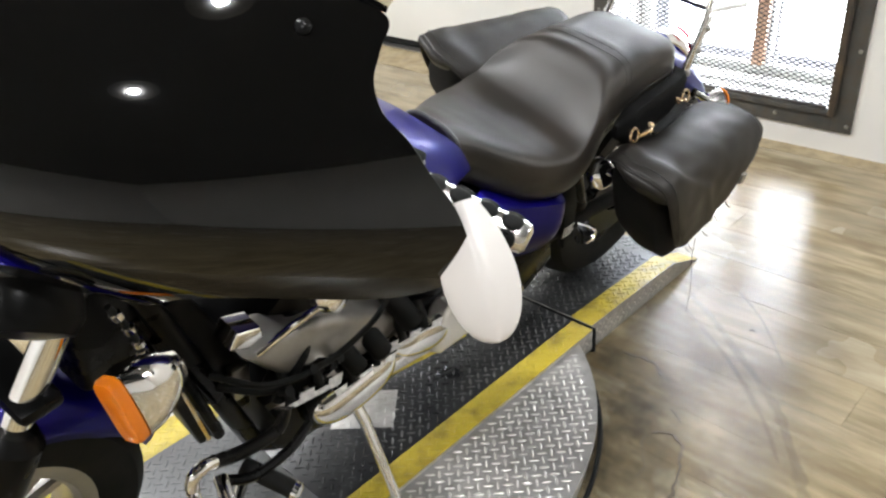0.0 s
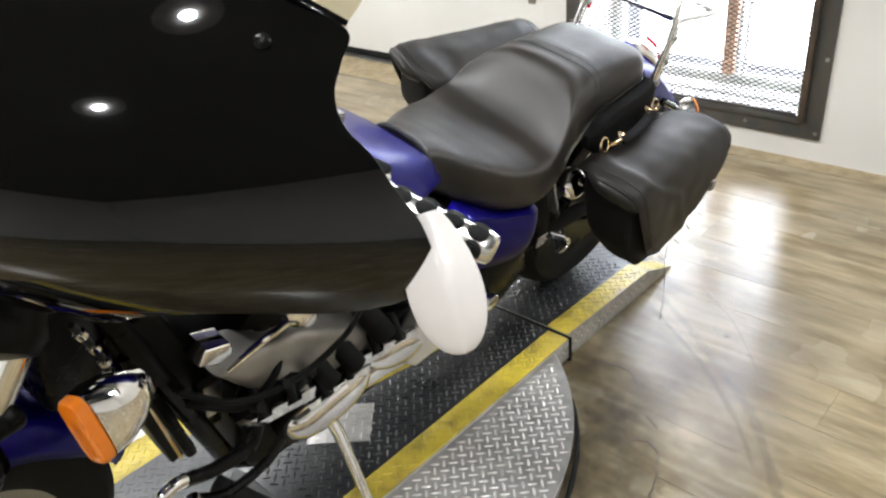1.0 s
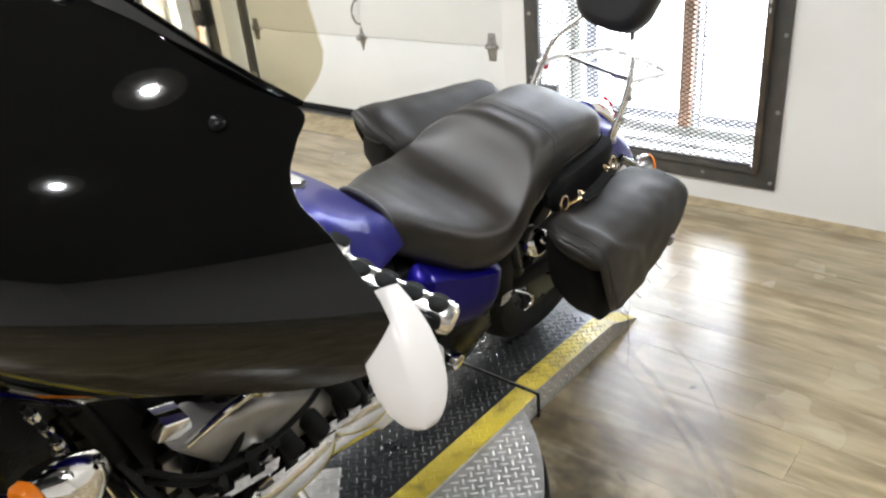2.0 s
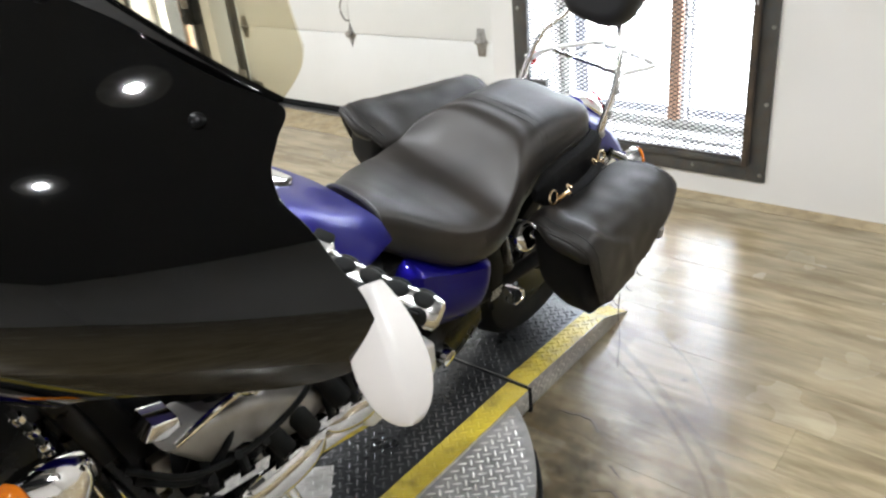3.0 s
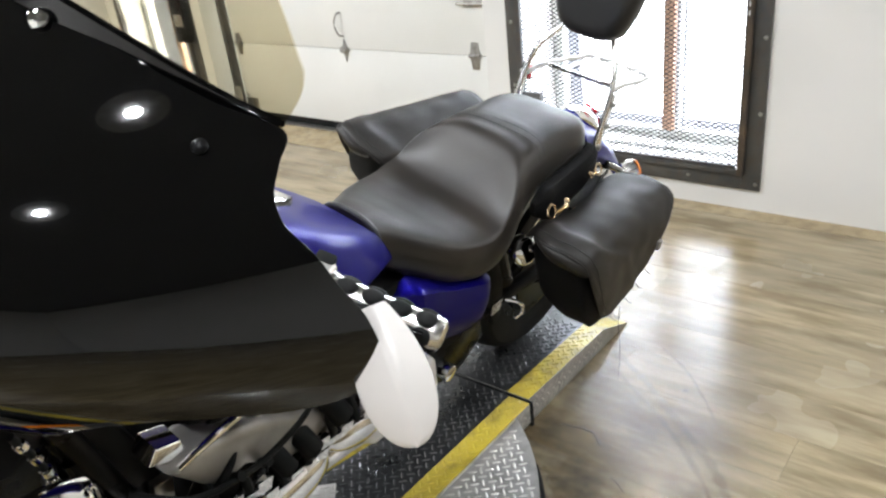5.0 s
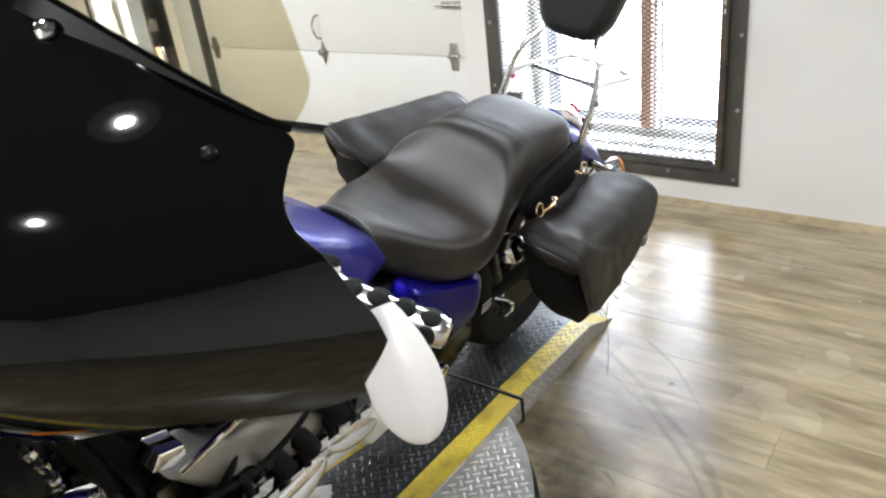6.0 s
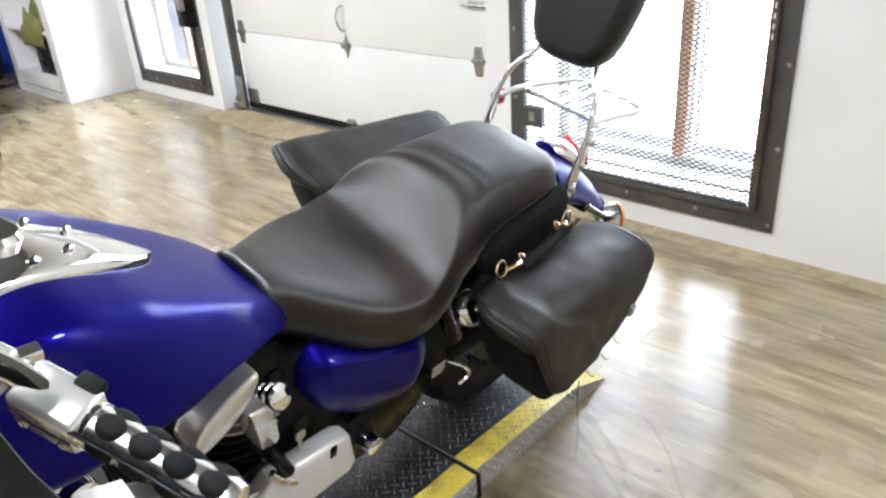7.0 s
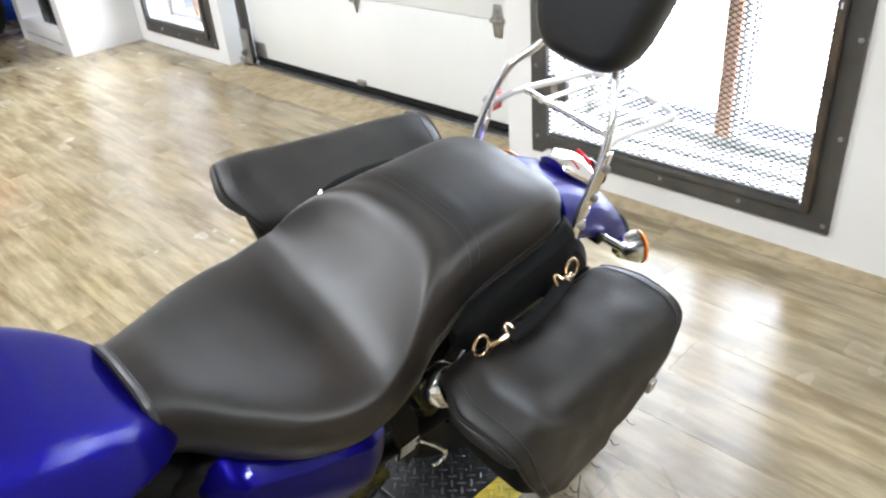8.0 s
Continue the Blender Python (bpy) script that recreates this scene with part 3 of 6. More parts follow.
def window(name, y0, y1, z0, z1, x, mull, label, lock=False):
    win = thing(name, Matrix(), label, "window", "", "structure")
    w, d = 0.078, 0.012
    # outer flat bars on the wall, mitred by butting
    for lo, hi in (((x - d, y0, z0), (x, y0 + w, z1)), ((x - d, y1 - w, z0), (x, y1, z1)), ((x - d, y0 + w, z0), (x, y1 - w, z0 + w)), ((x - d, y0 + w, z1 - w), (x, y1 - w, z1))):
        part("frame_bar", box(lo, hi, 0.002), STEEL, win)
    # hinged inner frame of angle bar
    a = 0.026
    for lo, hi in (((x - d - 0.022, y0 + w - 0.012, z0 + w - 0.012), (x - d, y0 + w + a - 0.012, z1 - w)), ((x - d - 0.022, y1 - w - a + 0.012, z0 + w - 0.012), (x - d, y1 - w + 0.012, z1 - w)),
                   ((x - d - 0.016, y0 + w + a - 0.012, z0 + w - 0.012), (x - d, y1 - w - a + 0.012, z0 + w + 0.012))):
        part("inner_frame", box(lo, hi, 0.003), HINGE if lo[1] < y0 + w and not lock else STEEL, win)
    me = expanded(y0 + w, y1 - w, z0 + w, min(z1 - w, 1.75), x - 0.016)
    ob = new("expanded_metal", me)
    ob.parent = win
    tagged(ob, "black expanded metal security mesh", "", "", "stuff")
    # dark lower lip of the mesh
    part("mesh_lip", box((x - 0.024, y0 + w + a, z0 + w + 0.012), (x - 0.006, y1 - w - a, z0 + w + 0.026), 0.003), STEEL, win)
    n = 5
    for k in range(n):
        z = z0 + 0.03 + (z1 - z0 - 0.06) * k / (n + 2)
        for y in (y0 + 0.018, y1 - 0.03):
            bolt((x - d, y, z + 0.04 * (y > y0 + 0.1)), (-1, 0, 0), 0.0085, win)
    for k in range(1, 4):
        bolt((x - d, y0 + (y1 - y0) * k / 4, z0 + 0.035), (-1, 0, 0), 0.0085, win)
    # glazing in the depth of the wall
    xg = XB - 0.10
    yo0, yo1, zo0 = y0 + 0.087, y1 - 0.085, z0 + 0.078
    if lock:
        yo0, yo1, zo0 = y0 + 0.09, y1 - 0.08, z0 + 0.07
    for lo, hi in (((xg, yo0 + 0.002, zo0), (xg + 0.06, yo0 + 0.05, z1 - 0.1)), ((xg, yo1 - 0.05, zo0), (xg + 0.06, yo1 - 0.002, z1 - 0.1)), ((xg, yo0 + 0.05, zo0), (xg + 0.06, yo1 - 0.05, zo0 + 0.05))):
        part("sash", box(lo, hi, 0.004), DOORP, win)
    pane = part("pane", box((xg + 0.028, yo0 + 0.05, zo0 + 0.05), (xg + 0.032, yo1 - 0.05, z1 - 0.1)), GLASS, win)
    pane.visible_shadow = False
    for ym, mat, wm in mull:
        part("mullion", box((xg - 0.015, ym, zo0 + 0.05), (xg + 0.026, ym + wm, z1 - 0.1), 0.004), mat, win)
    part("sill", box((xg - 0.13, yo0 + 0.004, zo0 + 0.001), (xg - 0.002, yo1 - 0.004, zo0 + 0.012), 0.003), DOORP, win)
    if not lock:
        # white plates painted in for daylight showing through gaps along the hinge
        for k in range(22):
            z = 0.80 + 0.034 * k
            part("slot_daylight_plate", box((x - d - 0.0235, y0 + w - 0.002, z), (x - d - 0.0205, y0 + w + 0.003, z + 0.018)), SHELL, win)
        body = part("lock_box", box((x - d - 0.03, 2.065, 0.345), (x - d - 0.001, 2.165, 0.435), 0.004), STEEL, win, "dark steel lock box")
        part("lock_plate", box((x - d - 0.036, 2.10, 0.372), (x - d - 0.0305, 2.13, 0.412), 0.002), ZINC, body, "small grey lock plate")
    if lock:
        body = part("lock_box", box((x - d - 0.06, y0 + 0.0, z0 + 0.47), (x - d - 0.002, y0 + 0.15, z0 + 0.80), 0.006), FRAMEP, win, "black steel lock box")
        part("lock_plate", box((x - d - 0.064, y0 + 0.03, z0 + 0.58), (x - d - 0.0605, y0 + 0.12, z0 + 0.66), 0.002), ZINC, body, "grey lock plate")
    return win


window("window_1", 1.053, 2.255, 0.092, 2.23, XW, ((1.545, WOODP, 0.05), (1.518, SHELL, 0.014), (1.488, SHELL, 0.012)), "tall window behind a hinged black steel mesh grille")
window("window_2", 4.93, 5.92, 0.092, 2.18, XL, ((5.42, WOODP, 0.05),), "far window behind a black steel mesh grille with a lock box", True)

# garage door in sections
door = thing("door_1", Matrix(), "closed white sectional garage door with zinc hardware", "garage door", "", "structure")
for k in range(4):
    z = 0.055 + 0.5 * k - (0.03 if k else 0)
    z0, z1 = (0.055, 0.527) if k == 0 else (0.53 + 0.53 * (k - 1), 0.527 + 0.53 * k)
    bm = box((XD, 2.395, z0), (XD + 0.045, 4.70, z1), 0.004)
    part("door_section", bm, DOORP, door)
part("bottom_seal", tube([(XD + 0.02, 2.4, 0.032), (XD + 0.02, 4.7, 0.032)], 0.024, 10, 1.0), RUBBER, door, "black rubber bottom seal")
part("seal_retainer", box((XD - 0.004, 2.4, 0.046), (XD + 0.045, 4.7, 0.0545), 0.002), RUBBER, door)
part("threshold", box((XD - 0.045, 2.4, 0.0), (XD + 0.05, 4.80, 0.0085), 0.003), ZINC, door, "bright metal threshold strip")


def hinge(y, z):
    h = part("hinge", prism([(-0.022, 0.07), (0.022, 0.07), (0.03, 0.02), (0.045, 0.0), (0.03, -0.02), (0.022, -0.075), (-0.022, -0.075), (-0.03, -0.02), (-0.045, 0), (-0.03, 0.02)], 0, 0.004, Matrix.Translation((XD - 0.0005, y, z)) @ pose(0, 0, 0, 0, 0, 90), 0.001), ZINC, door)
    part("hinge_pin", tube([(XD - 0.012, y - 0.035, z), (XD - 0.012, y + 0.035, z)], 0.009, 10), ZINC, h)


hinge(2.62, 0.53)
hinge(4.64, 0.53)
hinge(4.64, 1.06)
latch = part("latch_plate", prism([(0, 0.065), (0.018, 0.02), (0.04, 0.0), (0.018, -0.02), (0, -0.075), (-0.018, -0.02), (-0.04, 0), (-0.018, 0.02)], 0, 0.006, Matrix.Translation((XD - 0.001, 3.60, 0.525)) @ pose(0, 0, 0, 0, 0, 90), 0.0015), ZINC, door, "diamond shaped zinc latch plate")
part("latch_knob", lathe(((0.013, 0), (0.013, 0.012), (0.018, 0.018), (0.018, 0.03), (0.01, 0.034)), axis_matrix((XD - 0.006, 3.60, 0.53), (-1, 0, 0)), 14), ZINC, latch)
part("lift_handle", tube(spline([(XD - 0.004, 3.60, 0.745), (XD - 0.03, 3.61, 0.735), (XD - 0.038, 3.628, 0.68), (XD - 0.03, 3.612, 0.62), (XD - 0.004, 3.60, 0.605)], 6), 0.0055, 8), ZINC, door, "zinc bow-shaped lift handle")
lock = part("slide_lock", box((XD - 0.02, 2.50, 0.785), (XD - 0.001, 2.66, 0.815), 0.003), ZINC, door, "zinc slide lock")
part("lock_bolt", tube([(XD - 0.024, 2.44, 0.80), (XD - 0.024, 2.70, 0.80)], 0.006, 8), ZINC, lock)
part("bottom_bracket", box((XD - 0.006, 4.57, 0.056), (XD - 0.001, 4.69, 0.15), 0.002), ZINC, door)
part("bottom_bracket", box((XD - 0.02, 3.60, 0.056), (XD - 0.001, 3.66, 0.085), 0.002), ZINC, door)

track = thing("door_track", Matrix(), "galvanised vertical track of the garage door", "door track", "", "structure")
bm = box((XD - 0.055, 4.705, 0.0), (XD - 0.002, 4.711, 2.15), 0.001)
add_box(bm, (XD - 0.055, 4.712, 0), (XD - 0.05, 4.74, 2.15), 0.001)
part("rail", bm, STEEL, track)
part("foot_bracket", box((XD - 0.07, 4.742, 0.0), (XD - 0.03, 4.79, 0.05), 0.004), ZINC, track)
part("angle_bracket", box((XD - 0.065, 4.655, 0.02), (XD - 0.057, 4.74, 0.24), 0.003), GALV, track, "galvanised angle plate")
for z in (0.05, 0.11, 0.18):
    bolt((XD - 0.065, 4.70, z), (-1, 0, 0), 0.009, track)
part("roller", lathe(((0.022, 0), (0.022, 0.012)), axis_matrix((XD - 0.075, 4.70, 0.09), (0, 1, 0)), 14), ZINC, track)

# built-in white shelf unit
unit = thing("shelf_unit", Matrix(), "white built-in shelf unit with open compartments", "shelf unit")
sx0, sx1, sy0, sy1 = 2.755, 3.283, 6.06, 7.02
for nm, lo, hi in (
    ("side_panel", (sx0, sy0, 0), (sx1, sy0 + 0.12, 2.1)), ("side_panel", (sx0, sy1 - 0.10, 0), (sx1, sy1, 2.1)),
    ("back_panel", (sx1 - 0.05, sy0 + 0.12, 0), (sx1, sy1 - 0.10, 2.1)), ("plinth", (sx0, sy0 + 0.12, 0), (sx1 - 0.05, sy1 - 0.10, 0.175)),
    ("shelf", (sx0 + 0.003, sy0 + 0.12, 0.50), (sx1 - 0.05, sy1 - 0.10, 0.525)), ("shelf", (sx0 + 0.003, sy0 + 0.12, 0.95), (sx1 - 0.05, sy1 - 0.10, 0.975)),
    ("shelf", (sx0 + 0.003, sy0 + 0.12, 1.45), (sx1 - 0.05, sy1 - 0.10, 1.475)), ("top_panel", (sx0, sy0 + 0.12, 2.06), (sx1 - 0.05, sy1 - 0.10, 2.1)),
):
    part(nm, box(lo, hi, 0.003), SHELL, unit)
part("plinth_groove", box((sx0 - 0.004, sy0 + 0.1, 0.072), (sx0 - 0.0005, sy1 - 0.12, 0.08), 0.001), GALV, unit)
bm = box((2.80, 6.20, 0.177), (3.08, 6.58, 0.45), 0.01)
tagged(finish("storage_box", bm, FRAMEP), "black box standing in the white shelf", "box")


def cloth(at, size, seed):
    bm = bmesh.new()
    n = 22
    grid = []
    for i in range(n + 1):
        row = []
        for j in range(n + 1):
            u, v = 2 * i / n - 1, 2 * j / n - 1
            r = math.hypot(u, v)
            h = max(0, 1 - r * r * 0.8) * size[2] * (0.55 + 0.9 * noise.noise(Vector((u * 2.2 + seed, v * 2.2, 0)))) + 0.02 * noise.noise(Vector((u * 6, v * 6, seed)))
            x = at[0] + u * size[0]
            drop = max(0.0, (at[0] - 0.04) - (x + 0.0)) * 0.0
            if x < 2.755:
                drop = (2.755 - x) * 2.4
            row.append(bm.verts.new((max(x, 2.742 + 0.01 * noise.noise(Vector((v * 5, u * 5, 2)))), at[1] + v * size[1], at[2] + 0.008 + max(h, 0) * (x >= 2.755) - drop)))
        grid.append(row)
    for i in range(n):
        for j in range(n):
            bm.faces.new((grid[i][j], grid[i + 1][j], grid[i + 1][j + 1], grid[i][j + 1]))
    ob = finish("cloth", bm, CLOTH, None, "", 80)
    md = ob.modifiers.new("thickness", "SOLIDIFY")
    md.thickness = 0.006
    return tagged(ob, "crumpled olive green cloth hanging over the shelf edge", "cloth")


cloth((2.79, 6.42, 0.526), (0.09, 0.19, 0.20), 3)

tub = thing("blue_tub", Matrix(), "tall blue plastic tub standing beyond the shelf unit", "tub")
part("wall", lathe(((0.24, 0.0), (0.25, 0.05), (0.28, 0.75), (0.30, 0.78), (0.30, 0.81), (0.27, 0.81), (0.24, 0.10), (0.02, 0.09)), Matrix.Translation((3.0, 8.1, 0)), 28), BLUEPL, tub)

# lamps under the ceiling, the two added fill lamps among them
for lx, ly in LAMPS:
    light = thing("ceiling_and_fill_light", Matrix.Translation((lx, ly, ZC)), "round metal ceiling lamp, lit; two of these are added fill", "ceiling lamp", "ceiling lamps")
    part("shade", lathe(((0.05, -0.001), (0.07, -0.03), (0.16, -0.065), (0.165, -0.07), (0.15, -0.066), (0.06, -0.04))), GALV, light)


# ---- turntable with its two tread-plate ramps ----
TOP, DISC = 0.079, 0.068              # heights of the platform and of the round plate
PX0, PX1, PY0, PY1 = 0.25, 1.55, 1.122, 1.735
YIN, YOUT = 1.190, 1.640             # inner edges of the yellow stripes
CX, CY, CR = 0.905, 1.52, 0.705


def treads(inside, m, pitch=0.021, ln=0.0125, wd=0.0034, ht=0.0017, span=1.2):
    """Raised lozenges on the plane z = 0 of m, wherever inside(x, y)."""
    verts, faces = [], []
    n = int(span / pitch) + 1
    c = math.sqrt(0.5)
    for i in range(-n, n + 1):
        for j in range(-n, n + 1):
            x, y = c * (i - j) * pitch, c * (i + j) * pitch
            if not inside(x, y):
                continue
            a = radians(45 if (i + j) % 2 else -45)
            ux, uy = math.cos(a), math.sin(a)
            k = len(verts)
            for u, v, h in ((-ln, 0, 0), (-ln * 0.45, -wd, 0), (ln * 0.45, -wd, 0), (ln, 0, 0), (ln * 0.45, wd, 0), (-ln * 0.45, wd, 0), (-ln * 0.62, 0, ht), (ln * 0.62, 0, ht)):
                verts.append((m @ Vector((x + u * ux - v * uy, y + u * uy + v * ux, h)))[:])
            faces += [(k, k + 1, k + 6), (k + 1, k + 2, k + 7, k + 6), (k + 2, k + 3, k + 7), (k + 3, k + 4, k + 7), (k + 4, k + 5, k + 6, k + 7), (k + 5, k, k + 6)]
    me = bpy.data.meshes.new("treads")
    me.from_pydata(verts, [], faces)
    return me


def tread_part(inside, m, mat, parent, **more):
    me = treads(inside, m, **more)
    me.materials.append(mat)
    ob = new("treads", me)
    ob.parent = parent
    return tagged(ob, "raised lozenge treads", "", "", "stuff")


# greyer than the black plate: wear, plus gloss glints put into the colour
TREADB = material("worn_glinting_black_treads", (0.03, 0.031, 0.033), 0.30, 0.4, var=(0.11, 0.11, 0.11), scale=11, spread=0.1)
table = thing("turntable", Matrix(), "low motorcycle turntable of tread plate, black with yellow edges", "turntable")
part("disc", lathe(((CR - 0.012, 0.004), (CR - 0.012, DISC - 0.008), (CR, DISC - 0.007), (CR, DISC - 0.001), (CR - 0.001, DISC), (0.05, DISC)), Matrix.Translation((CX, CY, 0)), 128), PLATE, table, "round bare tread plate")
tread_part(lambda x, y: math.hypot(x, y) < CR - 0.012 and y < PY0 - CY - 0.012, Matrix.Translation((CX, CY, DISC)), TREADP, table)
# platform: body, black and grey fields, stripes
part("platform", box((PX0, PY0, 0.012), (PX1, PY1, TOP - 0.004), 0.002), PLATE, table, "bare tread-plate body")


def field(name, x0, x1, y0, y1, mat, label):
    ob = part(name, box((x0, y0, TOP - 0.0045), (x1, y1, TOP - 0.0005), 0.0004), mat, table, label)
    return ob


field("black_field", 0.70, PX1 - 0.002, YIN, YOUT, BLACKPL, "worn black painted plate")
field("grey_field", PX0 + 0.002, 0.699, YIN, YOUT, GREYPL, "worn grey plate")
field("yellow_stripe", PX0 + 0.002, PX1 - 0.002, PY0 + 0.001, YIN - 0.0006, YELLOW, "scuffed yellow edge stripe")
field("yellow_stripe", PX0 + 0.002, PX1 - 0.002, YOUT + 0.0006, PY1 - 0.001, YELLOW, "scuffed yellow edge stripe")
sq = Matrix.Translation((0.945, 1.37, 0)) @ pose(0, 0, 0, 0, 0, 42)
part("bare_patch", box((-0.066, -0.075, TOP - 0.0005), (0.066, 0.075, TOP + 0.0008), 0.0003, sq), PLATE, table, "bare steel patch")
inpatch = lambda x, y: abs((sq.inverted() @ Vector((x, y, 0))).x) < 0.066 and abs((sq.inverted() @ Vector((x, y, 0))).y) < 0.075
q = lambda x0, x1, y0, y1: lambda x, y: x0 < x + 0.9 < x1 and y0 < y + 1.43 < y1
mf = Matrix.Translation((0.9, 1.43, TOP - 0.0005))
tread_part(lambda x, y: q(0.71, PX1 - 0.01, YIN + 0.005, YOUT - 0.005)(x, y) and not inpatch(x + 0.9, y + 1.43), mf, TREADB, table)
tread_part(q(PX0 + 0.01, 0.69, YIN + 0.005, YOUT - 0.005), mf, GREYPL, table)
tread_part(q(PX0 + 0.01, PX1 - 0.01, PY0 + 0.008, YIN - 0.006), mf, YELLOW, table)
tread_part(q(PX0 + 0.01, PX1 - 0.01, YOUT + 0.008, PY1 - 0.008), mf, YELLOW, table)
tread_part(lambda x, y: inpatch(x + 0.9, y + 1.43), Matrix.Translation((0.9, 1.43, TOP + 0.0008)), PLATE, table, ht=0.001)
side = Matrix.Translation((0.9, PY0, 0.045)) @ pose(0, 0, 0, 90, 0, 0)
tread_part(lambda x, y: abs(x) < 0.64 and abs(y) < 0.022, side, TREADS, table)


def ramp_thing(mirror):
    """A wedge of bent tread plate hooked to the platform; mirror: the one at the front."""
    ob = thing("ramp", Matrix(), "bent tread-plate ramp, black with yellow edges, resting on the floor", "ramp", "turntable ramps")
    fx = (lambda x: 1.8 - x) if mirror else (lambda x: x)
    prof = [(1.562, 0.0), (1.562, TOP), (1.995, 0.063), (2.152, 0.003), (2.152, 0.0)]
    yb = PY1 + 0.012
    ya = PY0 + 0.012
    part("body", prism([(fx(x), z - 0.0012 if z > 0.02 else z) for x, z in prof], ya, yb, None, 0.0), PLATE, ob, "bare tread-plate wedge", 20)
    for nm, y0, y1, mat in (("black_field", ya + 0.071, yb - 0.071, BLACKPL), ("yellow_stripe", ya + 0.001, ya + 0.0704, YELLOW), ("yellow_stripe", yb - 0.0704, yb - 0.001, YELLOW)):
        top = [(fx(x), z) for x, z in ((1.563, TOP), (1.995, 0.063), (2.150, 0.0042))]
        low = [(fx(x), z) for x, z in ((2.150, 0.0032), (1.995, 0.0615), (1.563, TOP - 0.0015))]
        part(nm, prism(top + low, y0, y1), mat, ob, "", 20)
    sl = math.atan2(TOP - 0.063, 1.995 - 1.562)
    xc = 1.78
    mm = Matrix.Translation((fx(xc), 1.43, TOP - (xc - 1.562) * math.tan(sl))) @ Matrix.Rotation(sl if not mirror else -sl, 4, "Y")
    rr = 0.205
    tread_part(lambda x, y: abs(x) < rr and ya + 0.078 < y + 1.43 < yb - 0.078, mm, TREADB, ob)
    tread_part(lambda x, y: abs(x) < rr and (ya + 0.008 < y + 1.43 < ya + 0.064 or yb - 0.064 < y + 1.43 < yb - 0.008), mm, YELLOW, ob)
    s2 = math.atan2(0.06, 0.157)
    m2 = Matrix.Translation((fx(2.073), 1.43, 0.0335)) @ Matrix.Rotation(s2 if not mirror else -s2, 4, "Y")
    tread_part(lambda x, y: abs(x) < 0.07 and ya + 0.078 < y + 1.43 < yb - 0.078, m2, TREADB, ob)
    tread_part(lambda x, y: abs(x) < 0.07 and (ya + 0.008 < y + 1.43 < ya + 0.064), m2, YELLOW, ob)
    if not mirror:
        sd = Matrix.Translation((1.78, ya, 0.034)) @ pose(0, 0, 0, 90, 0, 0)
        tread_part(lambda x, y: abs(x) < 0.20 and -0.024 < y < 0.026 - x * 0.03, sd, TREADS, ob)
    return ob


ramp_thing(False)
ramp_thing(True)
tagged(finish("joint_strip", box((PX1 + 0.0005, PY0 - 0.003, 0.0), (1.5615, PY1 - 0.002, TOP - 0.002), 0.001), RUBBER), "black rubber strip between the turntable and its ramp", "strip")
hose = tube([(CX + (CR + 0.008) * math.cos(a), CY + (CR + 0.008) * math.sin(a), 0.0065) for a in [radians(-44 - 1.5 * k) for k in range(34)]], 0.006, 10)
tagged(finish("cable", hose, RUBBER), "black cable lying curved on the floor round the turntable", "cable")


# ---- the motorcycle ----
LEAN = 15.0
bike = thing("motorcycle", pose(0, 1.386, TOP, LEAN, 0, 0), "blue cruiser motorcycle leaning on its side stand, black seat and saddlebags", "motorcycle")
RAKE = radians(33)
HEAD = Vector((0.38, 0, 0.81))
STEER = Matrix.Translation(HEAD) @ Matrix.Rotation(radians(8), 4, Vector((math.sin(RAKE), 0, math.cos(RAKE)))) @ Matrix.Translation(-HEAD)


def bpart(name, bm, mat, label="", parent=None, smooth=35):
    return part(name, bm, mat, parent or bike, label, smooth)


def spart(name, bm, mat, label="", parent=None, smooth=35):
    return part(name, moved(bm, STEER), mat, parent or bike, label, smooth)


def wheel(x, z, r, wd, rim, steer=False, metal=None, disc=None):
    put = spart if steer else bpart
    m = axis_matrix((x, 0, z), (0, 1, 0))
    tw = wd / 2
    tyre = put("tyre", lathe(((rim, -tw * 0.75), (rim + 0.02, -tw * 0.95), (r - 0.035, -tw), (r - 0.012, -tw * 0.75), (r, -tw * 0.3), (r, tw * 0.3), (r - 0.012, tw * 0.75), (r - 0.035, tw), (rim + 0.02, tw * 0.95), (rim, tw * 0.75), (rim, -tw * 0.75)), m, 64), RUBBER)
    bm = lathe(((rim - 0.03, -tw * 0.5), (rim - 0.022, -tw * 0.72), (rim + 0.004, -tw * 0.78), (rim + 0.004, tw * 0.78), (rim - 0.022, tw * 0.72), (rim - 0.03, tw * 0.5), (rim - 0.03, -tw * 0.5)), m, 64)
    put("rim", bm, metal)
    bm = bmesh.new()
    for k in range(5):
        a = 2 * math.pi * k / 5 + 0.3
        for s in (-0.16, 0.16):
            add_tube(bm, [(x + 0.04 * math.cos(a), 0, z + 0.04 * math.sin(a)), (x + (rim - 0.02) * math.cos(a + s), 0, z + (rim - 0.02) * math.sin(a + s))], 0.012, 8)
    put("spokes", bm, metal)
    put("hub", lathe(((0.045, -0.06), (0.05, -0.05), (0.05, 0.05), (0.045, 0.06)), m, 24), metal)
    put("brake_disc", lathe(((0.07, -0.076), (0.145, -0.076), (0.145, -0.071), (0.07, -0.071), (0.07, -0.076)), m, 40), disc)
    return tyre


